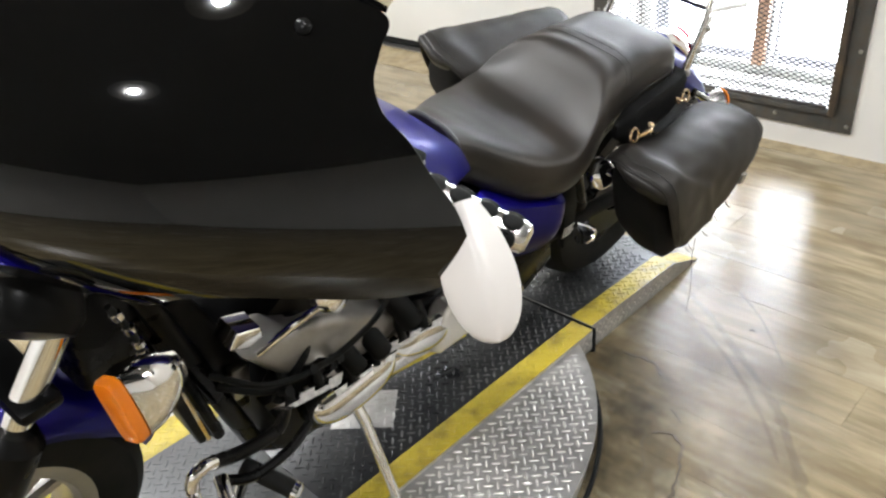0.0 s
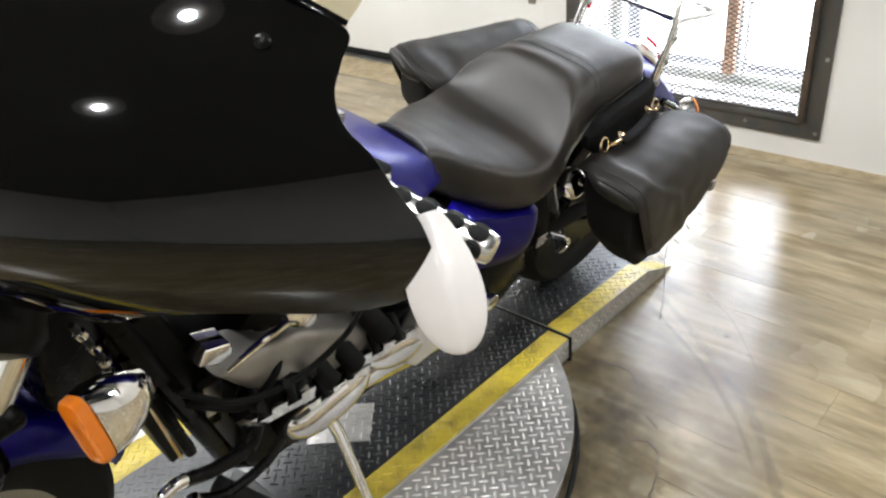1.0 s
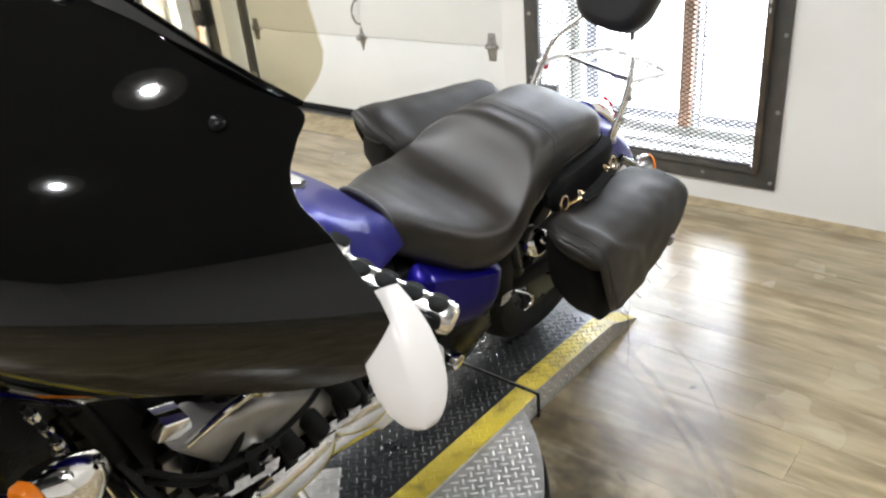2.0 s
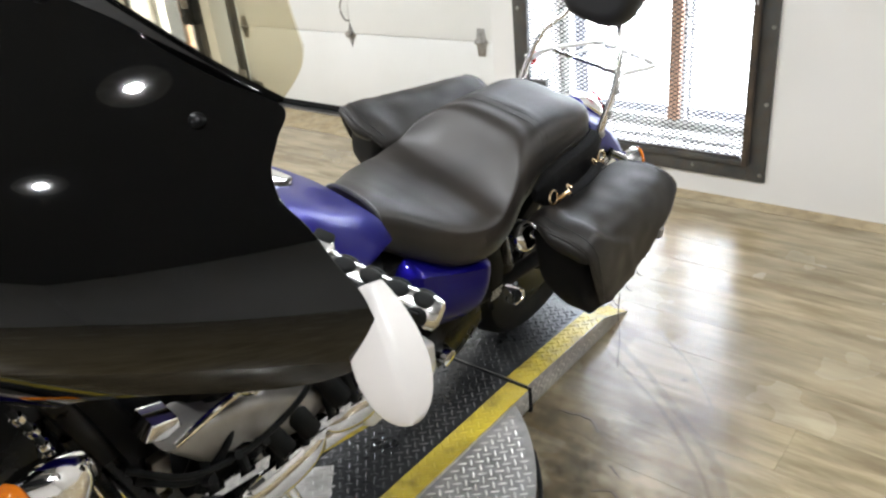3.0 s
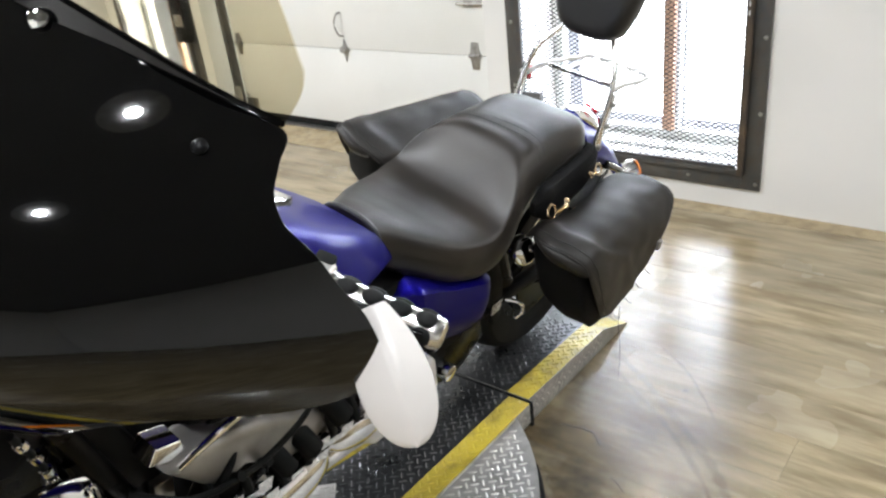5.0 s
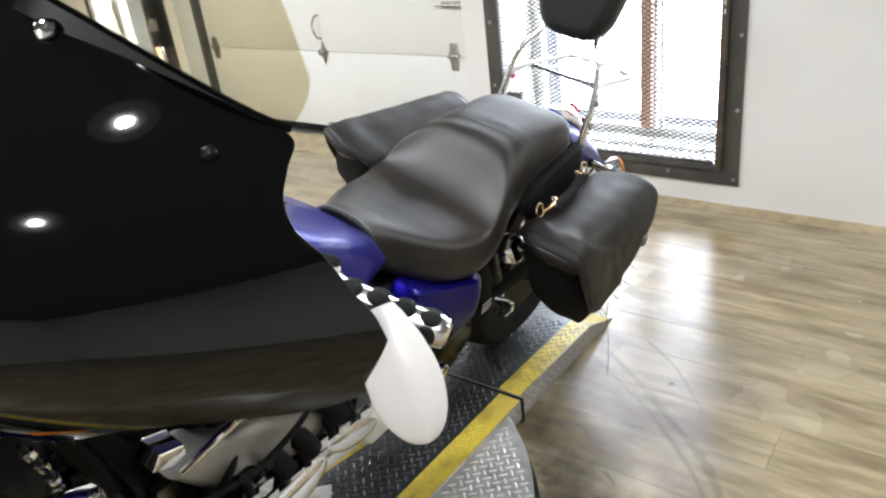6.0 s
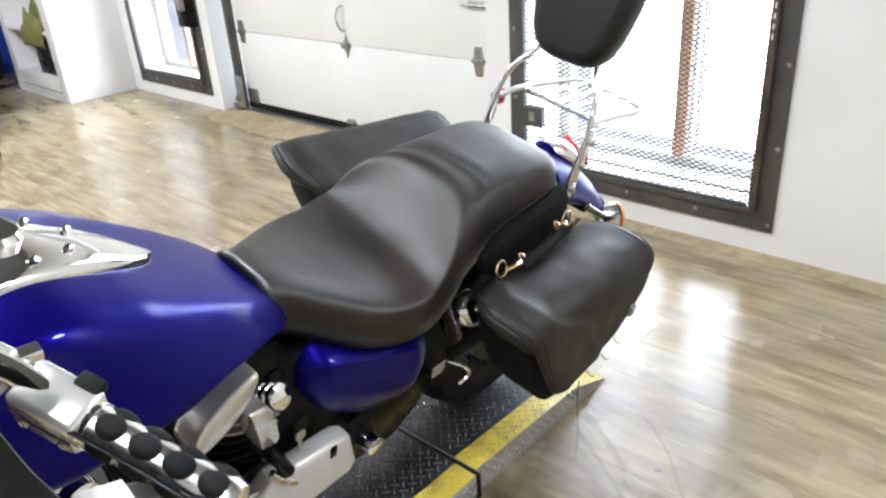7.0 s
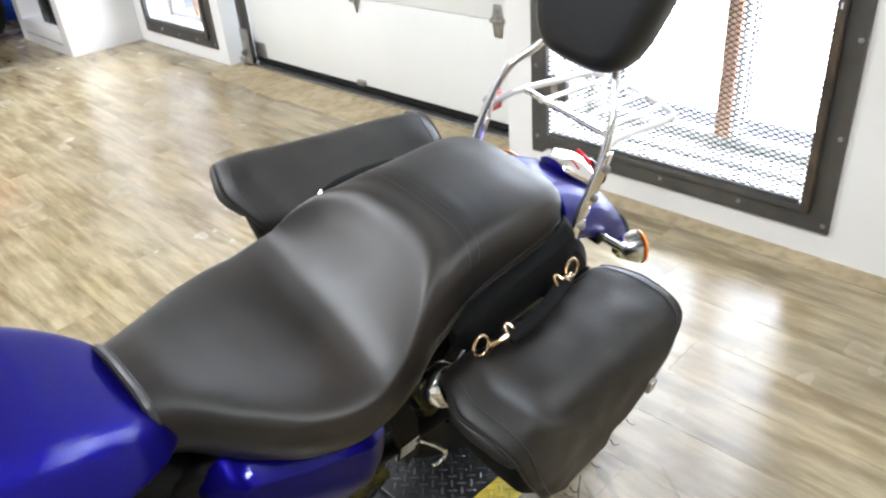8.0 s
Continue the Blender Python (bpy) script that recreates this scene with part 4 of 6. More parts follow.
def fender(x, z, r, half, a0, a1, drop, steer=False, name="fender", kick=0.0):
    """A curved guard over a wheel from angle a0 to a1 (degrees from the rear, upward)."""
    rows = []
    n = 36
    for k in range(n + 1):
        a = radians(a0 + (a1 - a0) * k / n)
        end = min(1.0, 6.0 * k / n, 6.0 * (n - k) / n)
        ring = []
        for j in range(17):
            u = 2 * j / 16 - 1
            h = half * (0.92 + 0.08 * end)
            y = h * math.sin(u * math.pi / 2)
            rr = r + kick * max(0.0, (radians(66) - a) / radians(44)) ** 1.3 - drop * (1 - math.cos(u * math.pi / 2)) ** 1.2 * (0.7 + 0.3 * end)
            ring.append((x + rr * math.cos(a), y, z + rr * math.sin(a)))
        rows.append(ring)
    bm = rings(rows, False)
    ob = (spart if steer else bpart)(name, bm, BLUE, "glossy blue metallic mudguard", None, 60)
    md = ob.modifiers.new("thickness", "SOLIDIFY")
    md.thickness, md.offset = 0.003, -1
    return ob


# wheels and mudguards
wheel(0.10, 0.325, 0.325, 0.125, 0.22, True, SATIN, ZINC)
wheel(1.84, 0.302, 0.302, 0.15, 0.19, False, FRAMEP, FRAMEP)
fender(0.10, 0.325, 0.362, 0.078, 12, 165, 0.065, True)
rear = fender(1.66, 0.290, 0.488, 0.124, 23, 64, 0.085, kick=0.085)
edge = []
for k in range(25):
    u = -1 + k / 12
    rr = 0.488 + 0.085 * (43 / 44) ** 1.3 - 0.085 * (1 - math.cos(u * math.pi / 2)) ** 1.2 * 0.7
    edge.append((1.66 + rr * math.cos(radians(23)), 0.124 * 0.92 * math.sin(u * math.pi / 2), 0.290 + rr * math.sin(radians(23))))
part("end_trim", tube(edge, 0.008, 8), RUBBER, rear, "black rubber edge trim")
for s in (-1, 1):
    bm = tube(spline([(1.84, s * 0.10, 0.31), (1.70, s * 0.11, 0.35), (1.35, s * 0.10, 0.36), (1.15, s * 0.085, 0.36)], 5), 0.021, 12)
    bpart("swingarm", bm, RUBBER)
    bpart("shock", tube([(1.56, s * 0.10, 0.40), (1.46, s * 0.10, 0.60)], 0.026, 14), FRAMEP, "black shock absorber")

# frame
for s in (-1, 1):
    bpart("downtube", tube(spline([(0.43, s * 0.03, 0.80), (0.465, s * 0.07, 0.69), (0.575, s * 0.075, 0.34), (0.62, s * 0.07, 0.24), (0.73, s * 0.07, 0.20), (1.15, s * 0.07, 0.20), (1.26, s * 0.08, 0.28), (1.22, s * 0.08, 0.50)], 6), 0.019, 12), FRAMEP)
bpart("backbone", tube([(0.40, 0, 0.80), (0.75, 0, 0.76), (1.2, 0, 0.62), (1.5, 0, 0.62)], 0.03, 12), FRAMEP)
bpart("steering_head", tube([(0.335, 0, 0.74), (0.43, 0, 0.89)], 0.036, 16), FRAMEP)
bm = box((0.47, -0.06, 0.33), (0.51, 0.06, 0.60), 0.006, Matrix.Translation((0.0, 0, 0)) @ Matrix.Rotation(0.0, 4, "Y"))
bpart("oil_cooler", moved(bm, Matrix.Translation((0.49, 0, 0.46)) @ Matrix.Rotation(radians(-13), 4, "Y") @ Matrix.Translation((-0.49, 0, -0.46))), ENGINE)
for s in (-1, 1):
    bpart("cooler_trim", tube([(0.462, s * 0.062, 0.60), (0.515, s * 0.062, 0.34)], 0.0045, 8), BRASS if s < 0 else CHROME)
    bpart("front_strut", tube([(0.455, s * 0.075, 0.66), (0.515, s * 0.105, 0.40)], 0.011, 10), FRAMEP)

bpart("neck_gusset", prism([(0.43, 0.70), (0.52, 0.70), (0.56, 0.61), (0.61, 0.48), (0.61, 0.36), (0.565, 0.36), (0.535, 0.45), (0.505, 0.56), (0.45, 0.64)], -0.062, 0.062, None, 0.012, 3), FRAMEP, "black frame neck cover")
bpart("regulator", box((0.565, -0.082, 0.42), (0.60, -0.060, 0.50), 0.004), SATIN, "finned alloy regulator")

# engine
bpart("crankcase", box((0.62, -0.115, 0.20), (1.20, 0.115, 0.40), 0.05, seg=4), ENGINE, "black crankcase")


def cylinder(x, tilt, name):
    m = Matrix.Translation((x, 0, 0.36)) @ Matrix.Rotation(radians(tilt), 4, "Y")
    cyl = bpart(name, lathe(((0.066, 0.0), (0.066, 0.20)), m, 28), ENGINE)
    for k in range(9):
        z = 0.03 + 0.019 * k
        outline = ellipse(0, 0, 0.098, 0.10, 24, 3.5)
        bm = bmesh.new()
        add_rings(bm, [[m @ Vector((a, b, z)) for a, b in outline], [m @ Vector((a, b, z + 0.005)) for a, b in outline]])
        part("fin", bm, FINS if k > 5 else ENGINE, cyl)
    head = [(0.105, 0.205), (0.11, 0.24), (0.09, 0.285), (0.05, 0.30)]
    bm = bmesh.new()
    add_rings(bm, [[m @ Vector((a * r / 0.1, b * r / 0.1, z)) for a, b in ellipse(0, 0, 0.098, 0.095, 28, 3.2)] for r, z in head])
    bpart("rocker_cover", bm, ENGINE, "black rocker cover")
    for s in (-1, 1):
        bpart("head_cap", lathe(((0.032, 0), (0.032, 0.008), (0.026, 0.014), (0.012, 0.016)), m @ axis_matrix((0, s * 0.092, 0.235), (0, s, 0)), 24), FRAMEP, "black head cap")
    return cyl


cylinder(0.80, -33, "front_cylinder")
cylinder(0.985, 22, "rear_cylinder")
# plated cover between the cylinders
bpart("plenum_cover", prism([(0.56, 0.585), (0.62, 0.60), (0.74, 0.565), (0.90, 0.47), (0.915, 0.44), (0.85, 0.40), (0.74, 0.43), (0.63, 0.49)], -0.145, -0.06, None, 0.020, 4), CASEG, "dull alloy duct cover")
bpart("front_cover", prism([(0.53, 0.640), (0.545, 0.668), (0.585, 0.655), (0.592, 0.632), (0.56, 0.622)], -0.150, -0.10, None, 0.006, 3), CHROME, "polished chrome trim")
bpart("trim_bar", tube([(0.575, -0.148, 0.598), (0.64, -0.152, 0.622), (0.72, -0.150, 0.632)], [0.005, 0.007, 0.006], 10), CHROME, "thin polished bar")
bpart("intake_cone", lathe(((0.014, 0.0), (0.030, 0.012), (0.036, 0.034), (0.030, 0.05), (0.012, 0.056)), axis_matrix((0.715, -0.115, 0.632), (0.25, -0.9, 0.25)), 28), CHROME, "round polished intake cap")


def domed(name, cx, cz, a, b, turn, y0, rise, label, mat=None):
    """An oval cover, bowed outwards from its rim at y0."""
    rr = [[(x, y0 - rise * h, z) for x, z in ellipse(cx, cz, a * f, b * f, 40, 2.4, radians(turn))] for f, h in ((1.0, -0.6), (1.0, 0.0), (0.985, 0.22), (0.94, 0.45), (0.84, 0.68), (0.68, 0.86), (0.48, 0.96), (0.25, 1.0), (0.05, 1.0))]
    return bpart(name, rings(rr), mat or CHROME, label, None, 60)


domed("alternator_cover", 0.785, 0.352, 0.106, 0.052, 9, -0.140, 0.042, "oval polished engine cover")
bpart("cover_rim", prism(ellipse(0.785, 0.350, 0.114, 0.060, 36, 2.6, radians(9)), -0.15, -0.112, None, 0.004), FRAMEP)
bpart("sprocket_cover", prism([(0.59, 0.44), (0.62, 0.49), (0.70, 0.50), (0.75, 0.46), (0.745, 0.40), (0.66, 0.40)], -0.150, -0.10, None, 0.012, 3), FRAMEP, "black front engine cover")
for x, z in ((0.615, 0.475), (0.668, 0.492), (0.725, 0.478)):
    bpart("cover_bolt", tube([(x, -0.15, z), (x + 0.003, -0.17, z + 0.018)], 0.009, 10), RUBBER)
for x, z, r in ((0.765, 0.455, 0.020), (0.825, 0.455, 0.022), (0.900, 0.485, 0.024)):
    bpart("coolant_pipe", tube([(x - 0.015, -0.10, z + 0.04), (x, -0.15, z), (x + 0.01, -0.168, z - 0.025)], r, 14), RUBBER)
domed("rear_cover", 0.965, 0.372, 0.088, 0.045, -18, -0.142, 0.034, "polished rear engine cover")
bpart("case_bar", prism([(0.85, 0.36), (0.96, 0.36), (1.12, 0.29), (1.10, 0.26), (0.94, 0.30), (0.86, 0.32)], -0.16, -0.10, None, 0.008), CHROME, "chrome lower engine rail")
long = bpart("gear_cover", prism([(0.985, 0.315), (0.99, 0.40), (1.02, 0.434), (1.180, 0.424), (1.200, 0.41), (1.222, 0.325), (1.205, 0.302), (1.01, 0.292)], -0.172, -0.125, None, 0.013, 4), RACKM, "long polished gearbox cover")
bpart("cover_slot", box((1.146, -0.1745, 0.392), (1.162, -0.168, 0.420), 0.003), FRAMEP, "", long)


def notched(a, b, drop, teeth):
    """A polished plate along the line from a to b, its upper edge cut by square notches."""
    out, n = [], 2 * teeth + 1
    for k in range(n):
        for f in (k / n, (k + 1) / n):
            x, z = a[0] + (b[0] - a[0]) * f, a[1] + (b[1] - a[1]) * f
            out.append((x, z - (0.014 if k % 2 else 0.0)))
    out += [(b[0] - 0.004, b[1] - drop), (a[0] + 0.01, a[1] - drop)]
    pl = bpart("notched_plate", prism(out, -0.170, -0.158), CHROME, "polished notched cover plate")
    for k in range(1, n, 2):
        x, z = a[0] + (b[0] - a[0]) * (k + 0.5) / n, a[1] + (b[1] - a[1]) * (k + 0.5) / n
        bpart("plug", tube([(x + 0.004, -0.13, z + 0.035), (x, -0.155, z + 0.012), (x, -0.166, z - 0.010)], [0.010, 0.010, 0.008], 10), RUBBER, "black rubber plug", pl)


notched((0.575, 0.478), (0.735, 0.452), 0.030, 2)
notched((0.715, 0.412), (0.872, 0.408), 0.024, 2)
notched((0.842, 0.446), (1.000, 0.420), 0.030, 2)
bpart("wiring", tube(spline([(0.515, -0.10, 0.55), (0.58, -0.155, 0.525), (0.66, -0.165, 0.505), (0.74, -0.165, 0.505), (0.83, -0.16, 0.54), (0.90, -0.13, 0.60)], 6), 0.006, 8), RUBBER, "black cable loom")
bpart("wiring", tube(spline([(0.53, -0.09, 0.50), (0.60, -0.14, 0.48), (0.66, -0.15, 0.52), (0.70, -0.12, 0.56)], 6), 0.007, 8), RUBBER)
bpart("finned_cover", prism(ellipse(0.945, 0.650, 0.076, 0.027, 28, 1.8, radians(42)), -0.162, -0.10, None, 0.008, 3), BRIGHT, "almond shaped alloy cover")
# ignition lock, key and chrome fittings behind the rear cylinder
ign = bpart("ignition_lock", lathe(((0.02, 0), (0.022, 0.02), (0.02, 0.045), (0.016, 0.05)), axis_matrix((1.035, -0.115, 0.590), (0.2, -0.8, 0.5)), 20), FRAMEP, "ribbed ignition lock")
for k in range(3):
    bpart("lock_ring", lathe(((0.019, 0), (0.0225, 0.003), (0.0225, 0.006), (0.018, 0.009)), axis_matrix((1.037 + 0.004 * k, -0.122 - 0.014 * k, 0.596 + 0.009 * k), (0.2, -0.8, 0.5)), 20), CHROME, "", ign)
key = bpart("key", prism(ellipse(1.075, 0.515, 0.011, 0.014, 14), -0.172, -0.169, None, 0.0), KEYM, "steel key hanging in the lock")
bpart("key_blade", box((1.071, -0.1715, 0.478), (1.079, -0.1695, 0.503)), KEYM, "", key)
bpart("key_head", box((1.063, -0.176, 0.53), (1.087, -0.166, 0.556), 0.004), RUBBER, "black key head", key)
bpart("pivot_cap", prism([(0.984, 0.618), (1.020, 0.614), (1.034, 0.60), (1.046, 0.522), (1.036, 0.510), (1.008, 0.516), (0.990, 0.60)], -0.158, -0.10, None, 0.008, 3), BRIGHT, "chrome pivot cover")
bpart("shift_shaft", tube([(1.025, -0.12, 0.50), (1.03, -0.17, 0.49), (1.045, -0.175, 0.45)], 0.014, 12), FRAMEP)
bpart("shift_linkage", tube(spline([(1.02, -0.165, 0.455), (1.04, -0.178, 0.43), (1.06, -0.178, 0.41)], 5), 0.008, 10), CHROME)
bpart("battery_box", box((1.08, -0.10, 0.28), (1.24, 0.10, 0.62), 0.015), ENGINE)
bpart("side_plate", prism([(1.24, 0.37), (1.36, 0.41), (1.44, 0.37), (1.47, 0.28), (1.38, 0.22), (1.27, 0.23)], -0.12, -0.09, None, 0.006), FRAMEP)
bpart("footpeg_mount", prism(ellipse(1.285, 0.30, 0.022, 0.022, 20), -0.16, -0.115, None, 0.004), CHROME, "chrome footpeg bolt")
tag = bpart("warning_label", box((1.462, -0.1362, 0.352), (1.512, -0.1352, 0.392)), FRAMEP, "small black label with white print")
for k in range(4):
    bpart("print_bar", box((1.466, -0.1370, 0.383 - 0.0085 * k), (1.508 - 0.006 * (k % 2), -0.1363, 0.3875 - 0.0085 * k)), SHELL, "", tag)
bpart("rear_bracket", prism([(1.40, 0.56), (1.44, 0.57), (1.50, 0.45), (1.52, 0.33), (1.49, 0.31), (1.45, 0.44)], -0.135, -0.115, None, 0.004), RUBBER)
bpart("helmet_hook", tube(spline([(1.498, -0.15, 0.40), (1.515, -0.185, 0.398), (1.523, -0.19, 0.372), (1.500, -0.185, 0.358)], 5), 0.0045, 8), CHROME, "chrome hook")
bpart("air_valve", lathe(((0.038, 0), (0.040, 0.014), (0.036, 0.024), (0.026, 0.034), (0.012, 0.038)), axis_matrix((1.520, -0.150, 0.540), (0.0, -0.85, 0.52)), 26), CHROME, "round chrome shock cap")
bpart("valve_bolt", lathe(((0.011, 0), (0.011, 0.012), (0.006, 0.014)), axis_matrix((1.520, -0.182, 0.560), (0.0, -0.85, 0.52)), 12), CHROME)

# side stand and front guard bar
bpart("side_stand", tube([(0.80, -0.12, 0.28), (0.805, -0.16, 0.235), (0.80, -0.30, 0.055)], [0.014, 0.013, 0.011], 12), CHROME, "chrome side stand")
bpart("stand_foot", box((0.77, -0.345, -0.004), (0.83, -0.285, 0.004), 0.003, Matrix.Translation((0, -0.005, 0.045)) @ Matrix.Rotation(0.0, 4, "X")), FRAMEP)
guard = bpart("guard_bar", tube(spline([(0.64, -0.13, 0.43), (0.58, -0.19, 0.448), (0.50, -0.215, 0.488), (0.440, -0.226, 0.528)], 6), 0.0115, 12), FRAMEP, "black engine guard bar")
bpart("guard_hoop", tube(spline([(0.442, -0.226, 0.527), (0.420, -0.229, 0.537), (0.402, -0.23, 0.525), (0.40, -0.23, 0.48), (0.415, -0.225, 0.40), (0.48, -0.18, 0.28), (0.56, -0.10, 0.24)], 6), 0.0105, 12), CHROME, "bent chrome hoop", guard)
peg = bpart("footpeg", tube([(0.50, -0.20, 0.43), (0.54, -0.28, 0.41)], 0.015, 14), RUBBER, "black rubber footpeg")
bpart("peg_cap", lathe(((0.016, 0), (0.016, 0.010), (0.008, 0.014)), axis_matrix((0.54, -0.28, 0.41), (0.05, -0.1, -0.02)), 16), CHROME, "", peg)
bpart("shift_lever", tube(spline([(0.45, -0.22, 0.46), (0.50, -0.235, 0.44), (0.58, -0.22, 0.42), (0.64, -0.19, 0.40)], 5), 0.009, 10), FRAMEP)
bpart("shift_toe", tube([(0.452, -0.215, 0.462), (0.44, -0.255, 0.455)], 0.012, 12), CHROME)


# tank
tx = (0.44, 0.50, 0.60, 0.72, 0.84, 0.935, 1.02, 1.08, 1.115)
top_z = smooth_curve(tx, (0.875, 0.918, 0.954, 0.952, 0.908, 0.852, 0.800, 0.757, 0.72))
low_z = smooth_curve(tx, (0.82, 0.785, 0.757, 0.748, 0.752, 0.757, 0.745, 0.716, 0.694))
half_y = smooth_curve(tx, (0.05, 0.127, 0.192, 0.219, 0.214, 0.189, 0.155, 0.119, 0.080))
# half section: crowned top, tight shoulder, long straight flank, tucked lower edge
flank = [(p.x, p.z) for p in spline([(0, 0, 1), (0.35, 0, 0.99), (0.56, 0, 0.955), (0.71, 0, 0.845), (0.82, 0, 0.60), (0.93, 0, 0.26), (1.0, 0, -0.05), (0.985, 0, -0.5), (0.90, 0, -0.88), (0.70, 0, -1.0), (0.0, 0, -1.0)], 4)]
rows = []
for k in range(41):
    x = tx[0] + (tx[-1] - tx[0]) * k / 40
    zt, zl, h = top_z(x), low_z(x), half_y(x)
    zw = zl + (zt - zl) * 0.22
    ring = []
    for f, g in flank[:0:-1]:
        ring.append((x, h * f, zw + (zt - zw if g > 0 else zw - zl) * g))
    for f, g in flank[:-1]:
        ring.append((x, -h * f, zw + (zt - zw if g > 0 else zw - zl) * g))
    rows.append(ring)
tank = bpart("fuel_tank", rings(rows), BLUE, "glossy blue metallic fuel tank", None, 60)
bpart("tank_seam", tube([(x, -half_y(x) * 0.86, low_z(x) + 0.012) for x in [0.52 + 0.05 * k for k in range(12)]], 0.006, 8), FRAMEP)

# chrome console on the tank
cxs = (0.50, 0.56, 0.66, 0.78, 0.87, 0.92, 0.938)
cw = smooth_curve(cxs, (0.055, 0.085, 0.088, 0.07, 0.045, 0.022, 0.006))
rows = []
for k in range(31):
    x = cxs[0] + (cxs[-1] - cxs[0]) * k / 30
    w = cw(x)
    base = top_z(x)
    ring = []
    for j in range(24):
        a = 2 * math.pi * j / 24
        c, s = math.cos(a), math.sin(a)
        y = w * math.copysign(abs(c) ** 0.7, c)
        drop = 0.30 * abs(y) ** 1.0 * (abs(y) / 0.17)
        z = base - drop + (0.012 + 0.012 * min(1, w / 0.08)) * abs(s) ** 0.55 * (1 if s > 0 else -1.2)
        ring.append((x, y, z))
    rows.append(ring)
dash = bpart("console", rings(rows), CHROME, "polished chrome tank console", None, 50)
bpart("speedometer", lathe(((0.052, 0), (0.054, 0.012), (0.048, 0.018), (0.044, 0.012), (0.01, 0.012)), axis_matrix((0.60, 0, top_z(0.6) + 0.018), (0.15, 0, 1)), 36), CHROME, "chrome speedometer bezel", dash)
cap = bpart("fuel_cap", lathe(((0.034, 0), (0.036, 0.008), (0.030, 0.016), (0.012, 0.019)), axis_matrix((0.745, 0, top_z(0.745) + 0.02), (0.2, 0, 1)), 32), CHROME, "chrome fuel cap", dash)
for x, y in ((0.82, -0.028), (0.84, 0.024), (0.69, -0.06), (0.80, 0.045), (0.77, -0.052)):
    bpart("console_stud", lathe(((0.006, 0), (0.006, 0.005), (0.003, 0.008)), axis_matrix((x, y, top_z(x) + 0.02 - 1.7 * y * y), (0.2, 0, 1)), 12), CHROME, "", dash)


# seat: rider's dish, backrest rim, pillion
sxs = (1.085, 1.12, 1.18, 1.26, 1.34, 1.40, 1.45, 1.50, 1.56, 1.64, 1.72, 1.77, 1.82, 1.855, 1.88)
s_mid = smooth_curve((1.085, 1.12, 1.18, 1.25, 1.31, 1.36, 1.395, 1.425, 1.46, 1.50, 1.535, 1.58, 1.64, 1.73, 1.785, 1.83, 1.862, 1.88), (0.766, 0.759, 0.734, 0.706, 0.690, 0.685, 0.690, 0.703, 0.725, 0.754, 0.777, 0.789, 0.795, 0.794, 0.788, 0.770, 0.738, 0.70))
s_half = smooth_curve(sxs, (0.075, 0.09, 0.13, 0.172, 0.185, 0.18, 0.168, 0.152, 0.142, 0.136, 0.134, 0.13, 0.118, 0.095, 0.06))
s_side = smooth_curve(sxs, (0.722, 0.712, 0.690, 0.672, 0.668, 0.684, 0.703, 0.720, 0.732, 0.741, 0.746, 0.744, 0.728, 0.705, 0.68))
s_low = smooth_curve(sxs, (0.665, 0.650, 0.612, 0.580, 0.556, 0.548, 0.556, 0.585, 0.61, 0.632, 0.645, 0.655, 0.665, 0.675, 0.69))


@functools.lru_cache(maxsize=None)
def dish_map(u):
    """Moves the crease and the rim of the rider's dish: they meet at the near edge, the rim arches over the middle."""
    crease = 1.392 + 0.030 * u
    rim = 1.542 - (0.150 if u < 0 else 0.105) * abs(u) ** 2.3
    return smooth_curve((1.05, 1.24, crease, max(rim, crease + 0.02), 1.72, 1.9), (1.05, 1.24, 1.395, 1.545, 1.72, 1.9))


def seat_top(x, u):
    """Height of the seat at x, u from -1 to 1 across it."""
    xf = dish_map(round(u, 4))(x)
    w = abs(u) ** (2.5 + 1.1 * min(1.0, max(0.0, (x - 1.38) / 0.16)))
    rim = 0.0045 * math.exp(-(((xf - 1.548) / 0.022) ** 2)) - 0.0015 * math.exp(-(((xf - 1.585) / 0.012) ** 2))
    tucks = 0.0009 * math.sin((xf - 1.58) * 170) * math.exp(-(((xf - 1.61) / 0.03) ** 2)) * (0.4 + noise.noise(Vector((x * 11, u * 2.1, 4))))
    return s_mid(xf) * (1 - w) + s_side(x) * w + (rim + tucks) * (1 - w) + 0.0014 * noise.noise(Vector((x * 13, u * 3.2, 0.7)))


rows = []
n = 150
for k in range(n + 1):
    x = sxs[0] + (sxs[-1] - sxs[0]) * k / n
    h, lo = s_half(x), s_low(x)
    ring = []
    for j in range(49):
        u = -1 + 2 * j / 48
        ring.append((x, h * math.sin(u * math.pi / 2 * 0.97) * 0.985, seat_top(x, u)))
    ze = ring[-1][2]
    for w in (0.15, 0.35, 0.6, 0.8, 1.0):
        ring.append((x, h * (1 + 0.03 * math.sin(w * math.pi) - 0.16 * w ** 3), ze + (lo - ze) * w))
    zb = ring[0][2]
    for w in (1.0, 0.8, 0.6, 0.35, 0.15):
        ring.append((x, -h * (1 + 0.03 * math.sin(w * math.pi) - 0.16 * w ** 3), zb + (lo - zb) * w))
    rows.append(ring)
seat = bpart("seat", rings(rows), SEAT, "smooth black vinyl two-up seat", None, 70)


def on_seat(x, u, lift=0.001):
    return Vector((x, s_half(x) * math.sin(u * math.pi / 2 * 0.97) * 0.985, seat_top(x, u) + lift))


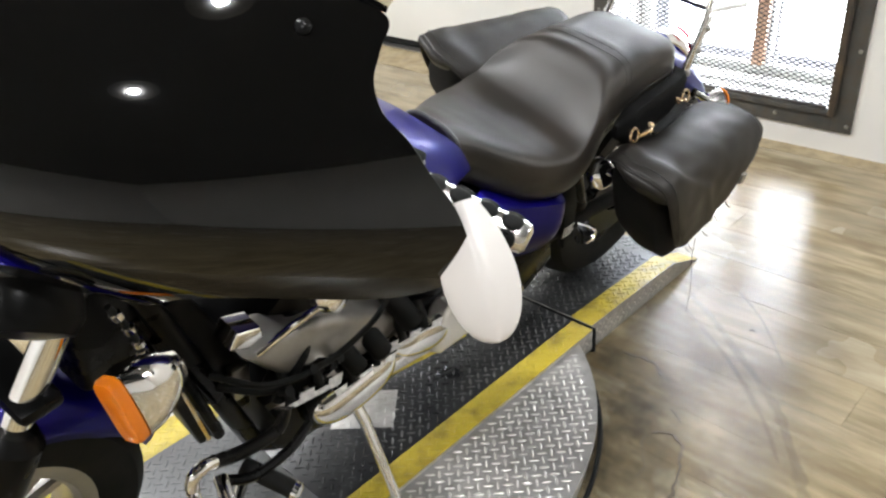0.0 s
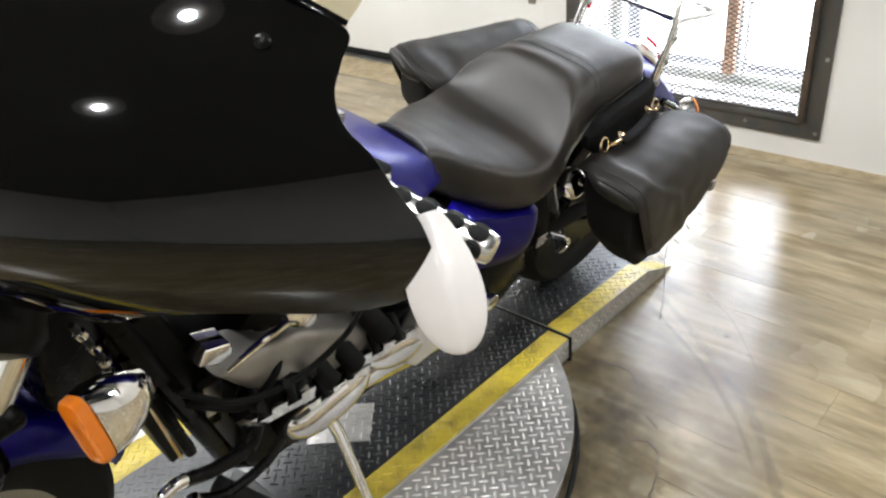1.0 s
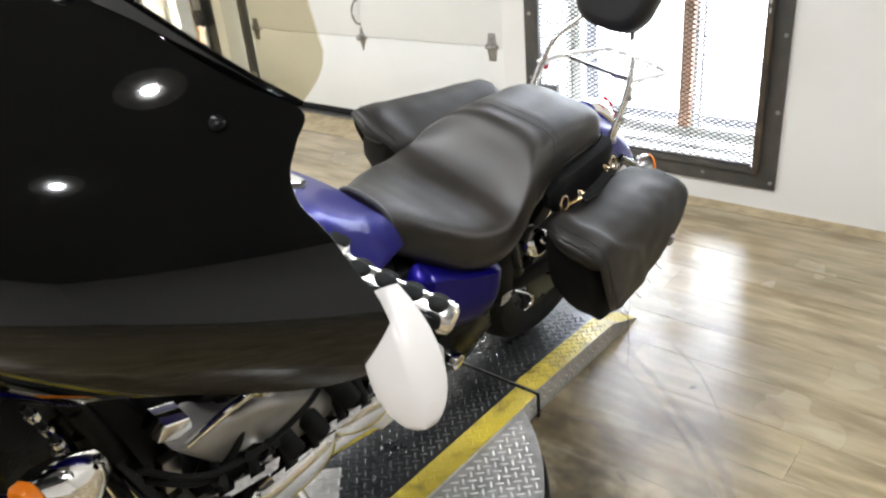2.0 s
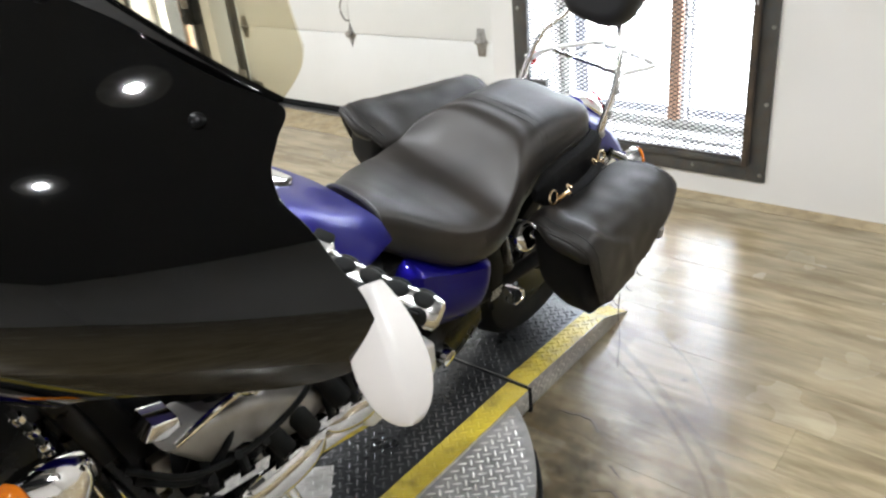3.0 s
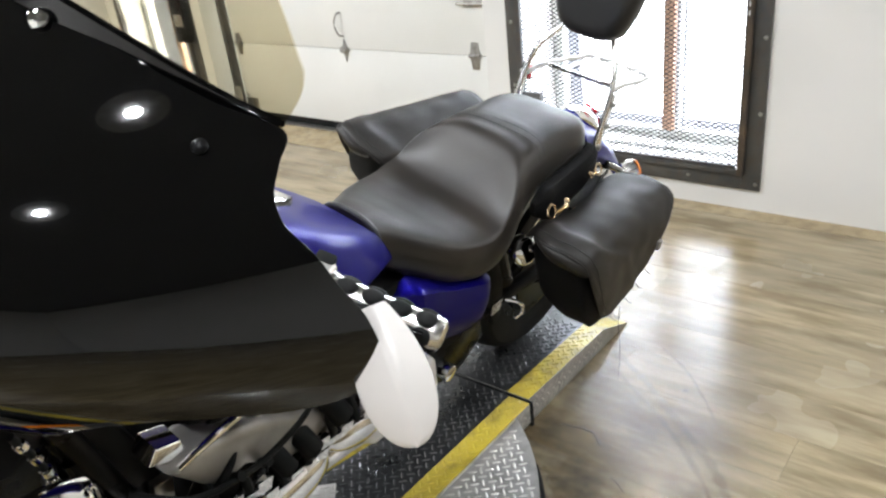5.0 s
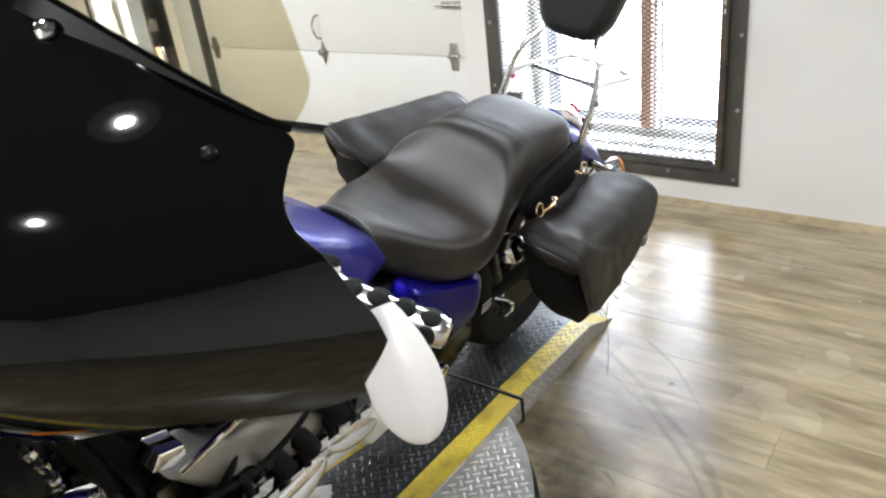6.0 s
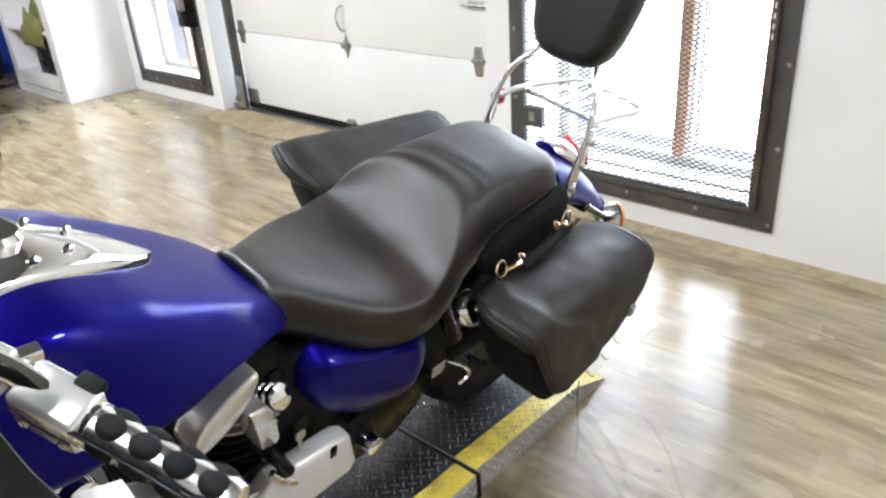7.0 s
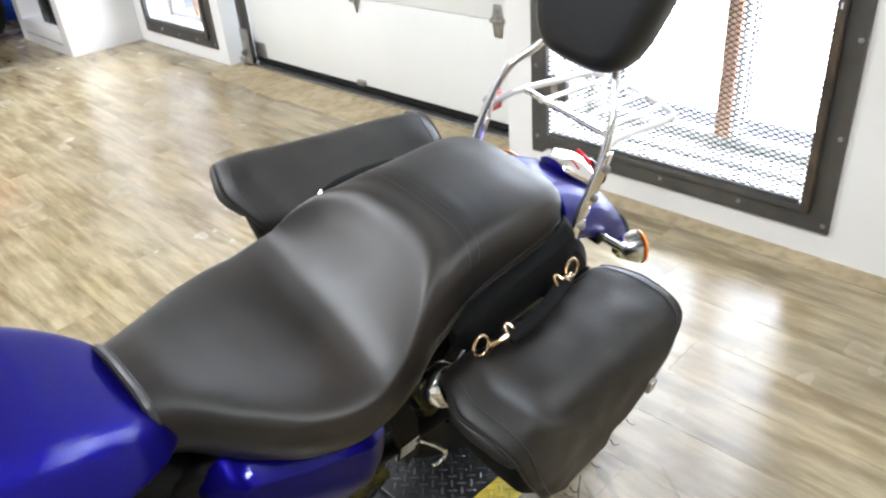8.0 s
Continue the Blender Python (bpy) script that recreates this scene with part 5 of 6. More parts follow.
bpart("front_piping", tube([on_seat(1.092, -0.98 + 1.96 * k / 24, 0.0) for k in range(25)], 0.006, 8), PIPE, "", seat)
for x0, r in ((1.590, 0.0016), (1.612, 0.0013)):
    bpart("pillion_seam", tube([on_seat(x0 - 0.03 * abs(u) ** 2, u, -0.0008) for u in [-0.9 + 1.8 * k / 30 for k in range(31)]], r, 6), PIPE, "", seat)
# welt along the lower side of the pillion
for s in (-1, 1):
    bpart("side_welt", tube([(x, s * (s_half(x) * 1.012 + 0.001), s_side(x) + 0.30 * (s_low(x) - s_side(x)) - 0.05 * max(0.0, 1.60 - x)) for x in [1.49 + 0.0125 * k for k in range(29)]], 0.0022, 6), SEAT, "", seat)


# side covers
def side_cover(s):
    # a flat upper bevel, a sharp ridge, then a gently rounded face that tucks under
    ztop = smooth_curve((1.115, 1.16, 1.26, 1.36, 1.412), (0.60, 0.628, 0.602, 0.568, 0.525))
    zlow = smooth_curve((1.115, 1.17, 1.25, 1.33, 1.385, 1.412), (0.545, 0.462, 0.408, 0.396, 0.43, 0.49))
    rr = []
    for k in range(33):
        t = 0.5 - 0.5 * math.cos(math.pi * k / 32)
        x = 1.115 + 0.297 * t
        e = min(1.0, (t * 7) ** 0.7, ((1 - t) * 5) ** 0.5)
        y0 = 0.092 + 0.10 * (x - 1.115)
        d = 0.006 + (0.042 + 0.05 * (x - 1.1)) * e
        a, b = ztop(x), zlow(x)
        h = a - b
        cut = ((0.0, a), (d * 0.12, a), (d * 0.95, a - 0.15 * h), (d, a - 0.165 * h), (d * 1.10, a - 0.35 * h), (d * 1.12, a - 0.55 * h), (d * 1.0, a - 0.75 * h), (d * 0.72, a - 0.92 * h), (d * 0.4, b), (0.0, b))
        rr.append([(x, s * (y0 + yy), zz) for yy, zz in cut])
    bm = rings(rr)
    ob = bpart("side_cover", bm, BLUE, "glossy blue side cover", None, 30)
    return ob


for s in (-1, 1):
    side_cover(s)

# fork, yoke, handlebar
for s in (-1, 1):
    f = lambda z: (0.38 - 0.075 + (z - 0.81) * 0.649, s * 0.105, z)
    spart("fork_tube", tube([f(0.93), f(0.60)], 0.021, 18), CHROME, "chrome fork tube")
    spart("fork_cover", tube([f(0.69), f(0.675), f(0.48), f(0.465)], [0.030, 0.045, 0.045, 0.036], 20), FRAMEP, "black fork shroud")
    spart("fork_slider", tube([f(0.49), f(0.475), f(0.34), f(0.30)], [0.030, 0.034, 0.033, 0.028], 20), ENGINE, "black alloy fork slider")
spart("lower_yoke", box((0.225, -0.14, 0.715), (0.285, 0.14, 0.74), 0.010), FRAMEP)
spart("upper_yoke", box((0.36, -0.15, 0.90), (0.47, 0.15, 0.93), 0.012), FRAMEP)
bar = spart("handlebar", tube(spline([(0.655, -0.37, 1.016), (0.61, -0.25, 1.05), (0.50, -0.13, 1.02), (0.455, -0.06, 0.98), (0.45, 0, 0.975), (0.455, 0.06, 0.98), (0.50, 0.13, 1.02), (0.60, 0.25, 1.09), (0.655, 0.35, 1.06), (0.69, 0.50, 1.02)], 6), 0.0125, 14), CHROME, "chrome handlebar")
ga, gb = Vector((0.652, -0.365, 1.017)), Vector((0.686, -0.497, 1.004))
gd = (gb - ga).normalized()
mg = axis_matrix(ga, gd)
gl = (gb - ga).length
grip = spart("grip", lathe(((0.016, -0.005), (0.0215, 0.0), (0.0205, 0.006), (0.0192, gl * 0.5), (0.0205, gl - 0.008), (0.0215, gl - 0.004), (0.019, gl + 0.006), (0.012, gl + 0.010)), mg, 24), ALLOY, "chrome hand grip with rubber pads")
# pads in five rows, one of them on top
up = mg.inverted().to_3x3() @ Vector((-0.15, -0.1, 1))
for k in range(4):
    zc = 0.018 + (gl - 0.034) * k / 3
    for j in range(5):
        a = 2 * math.pi * j / 5 + math.atan2(up.y, up.x)
        m = mg @ Matrix.Rotation(a, 4, "Z") @ Matrix.Translation((0.0170, 0, zc)) @ Matrix.Diagonal((0.0074, 0.0122, 0.0155, 1))
        bm = bmesh.new()
        bmesh.ops.create_uvsphere(bm, u_segments=12, v_segments=8, radius=1, matrix=m)
        spart("rubber_pad", bm, RUBBER, "", grip, 80)
mh = mg @ Matrix.Rotation(math.atan2(up.y, up.x), 4, "Z")
sw = spart("switch_housing", box((-0.026, -0.024, -0.074), (0.024, 0.024, -0.003), 0.008, mh, 3), BRIGHT, "boxy chrome switch housing")
spart("housing_joint", box((-0.0005, -0.0246, -0.070), (0.0008, 0.0246, -0.007), 0.0002, mh), FRAMEP, "", sw)
for z in (-0.060, -0.018):
    spart("housing_screw", lathe(((0.005, 0), (0.005, 0.002), (0.002, 0.003)), mh @ axis_matrix((-0.014, -0.023, z), (0, -1, 0)), 10), CHROME, "", sw)
    spart("housing_screw", lathe(((0.005, 0), (0.005, 0.002), (0.002, 0.003)), mh @ axis_matrix((-0.014, 0.023, z), (0, 1, 0)), 10), CHROME, "", sw)
spart("switch", box((0.012, -0.031, -0.034), (0.027, -0.014, -0.008), 0.004, mh), RUBBER, "black switch button", sw)
spart("housing_collar", lathe(((0.014, -0.006), (0.0225, -0.005), (0.0225, 0.001), (0.016, 0.002)), mg, 24), CHROME, "", sw)
perch = spart("lever_perch", box((-0.020, -0.020, -0.118), (0.020, 0.020, -0.094), 0.006, mh, 3), BRIGHT, "chrome lever clamp")
spart("clamp_bolt", lathe(((0.006, 0), (0.006, 0.004), (0.003, 0.005)), mh @ axis_matrix((0.019, 0.008, -0.106), (1, 0, 0)), 10), FRAMEP, "", perch)
spart("clamp_ear", tube([mh @ Vector((-0.010, -0.014, -0.110)), mh @ Vector((-0.016, -0.040, -0.100))], 0.010, 12), CHROME, "", perch)
lv = [ga + gd * k + Vector(o) for k, o in ((-0.008, (-0.024, 0, 0.016)), (0.03, (-0.0225, 0, 0.014)), (0.08, (-0.0225, 0, 0.013)), (0.13, (-0.024, 0, 0.012)))]
spart("clutch_lever", tube(spline(lv, 6), [0.0025] * 17 + [0.004, 0.004], 10, 0.8), FRAMEP, "thin dark clutch lever")

# mirror hung below the bar end
rows = []
for k in range(21):
    t = 0.5 - 0.5 * math.cos(math.pi * k / 20)
    c = Vector((0.598, -0.452, 1.078)).lerp(Vector((0.545, -0.566, 0.992)), t)
    w = 0.046 * (math.sin(math.pi * min(1, 0.12 + 0.88 * t)) ** 0.5) * (0.66 + 0.42 * t) + 0.0015
    th = 0.020 * math.sin(math.pi * (0.08 + 0.86 * t)) ** 0.6 + 0.0015
    ax = (Vector((0.545, -0.566, 0.992)) - Vector((0.598, -0.452, 1.078))).normalized()
    nrm = Vector((-0.75, -0.45, 0.35))
    nrm = (nrm - nrm.dot(ax) * ax).normalized()
    sd = ax.cross(nrm)
    ring = []
    for j in range(24):
        a = 2 * math.pi * j / 24
        ring.append(c + sd * w * math.cos(a) + nrm * th * (1.15 * (1 - abs(math.cos(a) + 0.25) / 1.25) ** 0.8 if 0 < math.sin(a) and math.cos(a) < 0.98 else 0.35 * min(0.0, math.sin(a))))
    rows.append(ring)
spart("mirror", rings(rows), PEARL, "teardrop white mirror shell", None, 48)

# batwing fairing: dome from a nose out to its rim
nose = Vector((0.165, 0, 1.11))


def shell(y, z):
    """The smooth bow of the fairing."""
    # bowed lower part that bends over into a leaning upper part
    a = abs(y)
    bend = 1.20 - 0.22 * a
    bow = 0.174 + 0.242 * (z - 1.1) + 1.22 * a ** 1.7 + 2.5 * (z - 1.1) ** 2 + 0.442 * a ** 1.5 * (z - 1.1)
    return bow + 0.09 * math.log1p(math.exp((z - bend) / 0.06)) + 0.0049 * math.log1p(math.exp((1.074 - z) / 0.014))


half = [(0.0, 1.313), (-0.075, 1.303), (-0.179, 1.275), (-0.261, 1.25), (-0.32, 1.233), (-0.337, 1.212), (-0.351, 1.192), (-0.374, 1.171), (-0.406, 1.15), (-0.438, 1.123), (-0.47, 1.093), (-0.493, 1.054), (-0.494, 1.022), (-0.470, 0.996), (-0.430, 0.984), (-0.385, 0.987), (-0.339, 0.988), (-0.288, 0.974), (-0.25, 0.938), (-0.22, 0.909), (-0.185, 0.902), (-0.15, 0.925), (-0.10, 0.945), (0.0, 0.955)]
outl = spline([(0, y, z) for y, z in half], 6)
outl = outl + [Vector((0, -p.y, p.z)) for p in outl[-2:0:-1]]
rows = []
for r in [max(0.004, k / 24) for k in range(24)] + [0.982, 0.994, 0.9985, 1.0]:
    ring = []
    for p in outl:
        y, z = nose.y + (p.y - nose.y) * r, nose.z + (p.z - nose.z) * r
        ring.append(Vector((shell(y, z), y, z)))
    rows.append(ring)
fair = spart("fairing", rings(rows, True, False), BLACKP, "glossy black batwing fairing", None, 60)
spart("fairing_liner", rings([[nose + (p - nose) * 0.985 + Vector((0.006, 0, 0)) for p in ring] for ring in rows[4:]], True, False), BAGIN, "matt black inner liner", fair, 60)
md = fair.modifiers.new("thickness", "SOLIDIFY")
md.thickness, md.offset = 0.003, -1
for y in (-1, 1):
    spart("screen_bolt", lathe(((0.0085, 0), (0.0085, 0.002), (0.006, 0.0045), (0.002, 0.0055)), axis_matrix((shell(0.278, 1.224) - 0.001, y * 0.278, 1.224), (-0.5, y * 0.3, 0.8)), 16), FRAMEP, "black screen bolt", fair)
spart("screen_bolt", lathe(((0.012, 0), (0.012, 0.003), (0.008, 0.008), (0.003, 0.0095)), axis_matrix((0.513, -0.09, 1.292), (-0.6, 0, 0.75)), 16), CHROME, "", fair)

# smoked windscreen above it
low = spline([(0.512, 0.0, 1.305), (0.522, -0.08, 1.296), (0.553, -0.175, 1.266), (0.586, -0.250, 1.240), (0.612, -0.312, 1.229)], 8)
high = spline([(0.60, 0.0, 1.52), (0.603, -0.10, 1.505), (0.612, -0.19, 1.455), (0.630, -0.27, 1.375), (0.642, -0.314, 1.285)], 8)
cols = list(zip(low, high))
cols = [(Vector((a.x, -a.y, a.z)), Vector((b.x, -b.y, b.z))) for a, b in cols[:0:-1]] + cols
rows = []
for k in range(9):
    t = k / 8
    rows.append([a + (b - a) * t + Vector((0.012 * math.sin(math.pi * t), 0, 0)) for a, b in cols])
scr = spart("windscreen", rings(rows, False), SMOKE, "smoked clear windscreen", None, 60)
md = scr.modifiers.new("thickness", "SOLIDIFY")
md.thickness, md.use_rim = 0.003, False
scr.visible_shadow = False
rows = []
band = [(a, a + (b - a) * 0.10) for a, b in cols]
bm = rings([[a + Vector((-0.006, 0, 0.0)) for a, b in band], [b + Vector((-0.006, 0, 0)) for a, b in band], [b + Vector((0.004, 0, 0)) for a, b in band], [a + Vector((0.004, 0, 0)) for a, b in band]], False, False)
spart("screen_trim", bm, BLACKP, "black screen trim", fair)


# turn signals
def signal(at, face, size, lens, mat_lens, steer=False, stalk=None, label=""):
    put = spart if steer else bpart
    m = axis_matrix(at, face)
    body = put("signal_body", lathe(((size * 0.10, -size * 1.5), (size * 0.45, -size * 1.25), (size * 0.78, -size * 0.75), (size * 0.95, -size * 0.25), (size, 0), (size * 0.9, 0.002)), m, 28), ALLOY, label)
    put("signal_lens", lathe(((size * 0.94, 0.002), (size * 0.97, size * 0.25), (size * 0.80, size * 0.42), (size * 0.35, size * 0.5)), m, 28), mat_lens, "amber lens" if lens else "clear lens", body)
    if stalk:
        put("signal_stalk", tube(stalk, 0.009, 12), CHROME, "", body)
    return body


def square_signal(at, face, side, label):
    """A rounded oblong lens on a bullet of chrome."""
    m = axis_matrix(at, face) @ Matrix.Rotation(radians(side), 4, "Z")
    shape = lambda a, b, z: [m @ Vector((x, y, z)) for x, y in ellipse(0, 0, a, b, 32, 4.0)]
    shape2 = lambda a, b, z: [m @ Vector((x, y, z)) for x, y in ellipse(0, 0, a, b, 32, 2.6)]
    body = spart("signal_body", rings([shape2(0.006, 0.005, -0.098), shape2(0.024, 0.020, -0.085), shape2(0.042, 0.034, -0.05), shape2(0.050, 0.037, -0.02), shape(0.049, 0.024, 0.0)]), CHROME, label, None, 50)
    spart("signal_lens", rings([shape(0.050, 0.022, 0.001), shape(0.050, 0.022, 0.012), shape(0.047, 0.019, 0.017), shape(0.034, 0.012, 0.019)]), ORANGE, "amber lens", body, 40)
    return body


square_signal((0.325, -0.205, 0.735), (-0.97, -0.18, 0.05), 118, "chrome front turn signal with an amber lens")
square_signal((0.325, 0.205, 0.735), (-0.97, 0.18, 0.05), 90, "chrome front turn signal with an amber lens")
hose_line = spline([(0.365, -0.13, 0.83), (0.385, -0.14, 0.77), (0.40, -0.14, 0.70), (0.425, -0.13, 0.64)], 6)
brake_hose = spart("brake_hose", tube(hose_line, 0.005, 10), RUBBER, "black brake hose")
for k in (2, 5, 8, 10, 13, 16):
    spart("collar", lathe(((0.004, -0.007), (0.0085, -0.005), (0.0085, 0.005), (0.004, 0.007)), axis_matrix(hose_line[k], hose_line[k + 1] - hose_line[k - 1]), 14), CHROME, "chrome hose collar", brake_hose)
spart("steering_cover", box((0.335, -0.075, 0.60), (0.445, 0.075, 0.82), 0.02, seg=3), FRAMEP, "black steering head cover")
spart("lamp_pod", lathe(((0.02, -0.05), (0.055, -0.03), (0.06, 0.01), (0.05, 0.03), (0.02, 0.035)), axis_matrix((0.29, -0.10, 0.86), (-0.5, -0.5, -0.5)), 26), FRAMEP, "black lamp shell")
signal((2.055, -0.175, 0.565), (0.75, -0.45, 0.1), 0.034, True, CLEARL, False, [(1.99, -0.10, 0.59), (2.02, -0.165, 0.57)], "chrome bullet turn signal")
signal((2.055, 0.175, 0.565), (0.75, 0.45, 0.1), 0.034, True, CLEARL, False, [(1.99, 0.10, 0.59), (2.02, 0.165, 0.57)], "chrome bullet turn signal")
for s in (-1, 1):
    bpart("lens_ring", lathe(((0.031, 0.006), (0.0325, 0.002), (0.0342, 0.003), (0.033, 0.007)), axis_matrix((2.058, s * 0.177, 0.565), (0.75, s * 0.45, 0.1)), 28), ORANGE, "amber lens ring")
bpart("signal_bar", tube([(1.985, -0.13, 0.59), (1.985, 0.13, 0.59)], 0.013, 12), FRAMEP)

# tail lamp on the mudguard
rows = []
for k in range(13):
    t = k / 12
    x = 1.955 + 0.12 * t
    z = 0.735 - 0.075 * t
    w = 0.058 * math.sin(math.pi * (0.10 + 0.75 * t)) ** 0.6
    hgt = 0.038 * math.sin(math.pi * (0.06 + 0.66 * t)) ** 0.7
    rows.append([(x, w * math.cos(2 * math.pi * j / 20), z - 0.03 + hgt * (1.2 if math.sin(2 * math.pi * j / 20) > 0 else 0.6) * math.sin(2 * math.pi * j / 20)) for j in range(20)])
tail = bpart("tail_lamp", rings(rows), CHROME, "chrome tail lamp shell", None, 50)
bpart("tail_lens", prism(ellipse(0, 0, 0.026, 0.05, 24, 2.4), 0, 0.02, axis_matrix((2.078, 0, 0.64), (0, 1, 0)) @ Matrix.Rotation(radians(90), 4, "Z") @ Matrix.Rotation(radians(0), 4, "X"), 0.006), REDL, "red tail lens", tail)
bpart("tail_band", tube([(1.998 + 0.010 * math.cos(a), 0.060 * math.sin(a), 0.704 + 0.024 * math.cos(a)) for a in [radians(-62 + 48 * k / 16) for k in range(17)]], 0.004, 8), RED, "red reflector band", tail)
bpart("fender_rail", tube(spline([(1.86, -0.075, 0.712), (1.95, -0.085, 0.66), (2.03, -0.10, 0.585)], 5), 0.006, 8), FRAMEP)

# sissy bar, pad and rack
for s in (-1, 1):
    bpart("bar_bracket", prism([(1.835, 0.635), (1.865, 0.625), (1.905, 0.76), (1.915, 0.825), (1.895, 0.83), (1.875, 0.76)], s * 0.128, s * 0.136, None, 0.002), CHROME, "chrome luggage bracket")
    for x, z in ((1.868, 0.69), (1.885, 0.745), (1.898, 0.80)):
        bpart("bracket_bolt", lathe(((0.008, 0), (0.008, 0.006), (0.004, 0.009)), axis_matrix((x, s * 0.137, z), (0, s, 0)), 12), ZINC)
    bpart("sissy_bar", tube(spline([(1.86, s * 0.131, 0.70), (1.89, s * 0.129, 0.80), (1.915, s * 0.115, 0.875), (1.945, s * 0.085, 0.92), (1.965, s * 0.07, 0.96), (1.975, s * 0.07, 1.06)], 6), 0.0072, 12, 1.0, (0, 1, 0)), ALLOY, "chrome sissy bar")
rows = []
mp = Matrix.Translation((1.965, -0.008, 1.043)) @ Matrix.Rotation(radians(10), 4, "Y")
for d, f in ((-0.045, 0.72), (-0.042, 0.86), (-0.03, 0.97), (-0.01, 1.0), (0.015, 1.0), (0.024, 0.97), (0.027, 0.9)):
    rows.append([mp @ Vector((d, a * f, b * f)) for a, b in [(x * (1.0 + 0.16 * z / 0.11), z) for x, z in ellipse(0, 0, 0.114, 0.115, 40, 3.4)]])
bpart("backrest_pad", rings(rows), PAD, "black padded pillion backrest", None, 50)
rack = bpart("rack_frame", tube(spline([(1.905, -0.128, 0.80), (1.955, -0.108, 0.818), (2.16, -0.105, 0.788), (2.195, -0.085, 0.788), (2.205, 0.0, 0.788), (2.195, 0.085, 0.788), (2.16, 0.105, 0.788), (1.955, 0.108, 0.818), (1.905, 0.128, 0.80)], 6), 0.0065, 12), RACKM, "polished luggage rack")
bpart("rack_front", tube([(1.965, -0.107, 0.816), (1.965, 0.107, 0.816)], 0.0055, 10), CHROME, "", rack)
for y in (-0.064, -0.021, 0.021, 0.064):
    bpart("rack_slat", tube([(1.962, y, 0.812), (2.204, y, 0.788)], 0.0065, 10, 0.5), RACKM, "", rack)
bpart("rack_reflector", box((1.905, 0.128, 0.775), (1.935, 0.142, 0.81), 0.004), RED, "red reflector")


# saddlebags and their yoke
def saddlebag(s, m, label):
    bag = thing("saddlebag", bike.matrix_world @ m, label, "saddlebag", "saddlebags")
    sy = lambda y: s * y
    # body: a soft box whose front and bottom taper under the lid
    zs = (0.335, 0.352, 0.39, 0.47, 0.56, 0.642)
    xf = smooth_curve(zs, (1.640, 1.612, 1.568, 1.505, 1.472, 1.452))
    xr = smooth_curve(zs, (1.700, 1.735, 1.775, 1.820, 1.848, 1.858))
    yi = smooth_curve(zs, (0.300, 0.280, 0.252, 0.222, 0.206, 0.195))
    yo = smooth_curve(zs, (0.326, 0.342, 0.354, 0.362, 0.352, 0.330))
    rr = []
    for k in range(19):
        z = zs[0] + (zs[-1] - zs[0]) * k / 18
        cx, cy = (xf(z) + xr(z)) / 2, (yi(z) + yo(z)) / 2
        ring = []
        for a, b in ellipse(0, 0, 1, 1, 40, 6.0):
            d = 0.006 * noise.noise(Vector((a * 2.5, b * 2 + s, z * 11)))
            ring.append((cx + a * (xr(z) - xf(z)) / 2 + d, sy(cy + b * (yo(z) - yi(z)) / 2 + d), z))
        rr.append(ring)
    part("bag_body", rings(rr), BAGIN, bag, "dark fabric bag body", 60)
    # lid: from the inner edge over the top, then a flap that narrows down the outer side
    prof = spline([(0, y, z) for y, z in ((0.180, 0.622), (0.203, 0.645), (0.240, 0.659), (0.290, 0.665), (0.330, 0.661), (0.356, 0.647), (0.374, 0.615), (0.385, 0.57), (0.390, 0.52), (0.392, 0.47), (0.391, 0.437))], 5)
    arc = [0.0]
    for p, q in zip(prof, prof[1:]):
        arc.append(arc[-1] + (q - p).length)
    stops = (0.0, 0.06, 0.11, 0.165, 0.195, 0.235, 0.28, 0.33, 0.38, arc[-1])
    front = smooth_curve(stops, (1.480, 1.445, 1.424, 1.432, 1.440, 1.452, 1.472, 1.502, 1.536, 1.572))
    back = smooth_curve(stops, (1.866, 1.878, 1.886, 1.888, 1.886, 1.870, 1.828, 1.772, 1.706, 1.622))
    rows = []
    nx = 56
    for k in range(nx + 1):
        t = k / nx
        ring = []
        for p, d in zip(prof, arc):
            x0, x1 = front(d), back(d)
            x = x0 + (x1 - x0) * t
            hang = max(0.0, min(1.0, (d - 0.19) / 0.06))
            edge = max(0.0, 1 - min(t * (x1 - x0), (1 - t) * (x1 - x0)) / 0.035) ** 2
            # a soft ridge beside the front hem, slack between, worn dents
            ridge = 0.007 * math.exp(-((((x - x0) - 0.058 - 0.10 * hang) / 0.020) ** 2)) - 0.006 * math.exp(-((((x - x0) - 0.105 - 0.06 * hang) / 0.034) ** 2))
            lump = 0.0055 * noise.noise(Vector((x * 5.2, d * 7.0, s * 4.0 + 9))) + 0.0028 * noise.noise(Vector((x * 17, d * 21, s)))
            out = ridge * (1.0 if s < 0 else 0.35) + lump - 0.010 * edge
            hem = 0.006 * noise.noise(Vector((x * 21, 3 + s, 0))) * (d > arc[-1] - 0.012)
            ring.append((x, sy(p.y + out * hang), p.z + out * (1 - hang) + hem))
        rows.append(ring)
    lid = part("lid", rings(rows, False), BAG, bag, "black leather flap", 80)
    md = lid.modifiers.new("thickness", "SOLIDIFY")
    md.thickness, md.offset = 0.0045, -1
    # the lid's front end folds over and hangs a hand's breadth down
    n0, n1 = 8, 27
    fold = []
    for j in range(6):
        t = j / 5
        line = []
        for i in range(n0, n1 + 1):
            e = math.sin(math.pi * (i - n0) / (n1 - n0)) ** 0.35
            p = Vector(rows[0][i])
            drop = (0.004 + 0.040 * e) * t
            line.append((p.x - 0.009 * math.sin(math.pi * min(1.0, t * 1.3)) * e + 0.012 * t * t, p.y + sy(0.004 * t), p.z - drop + 0.003 * noise.noise(Vector((i * 0.35, t * 2, s)))))
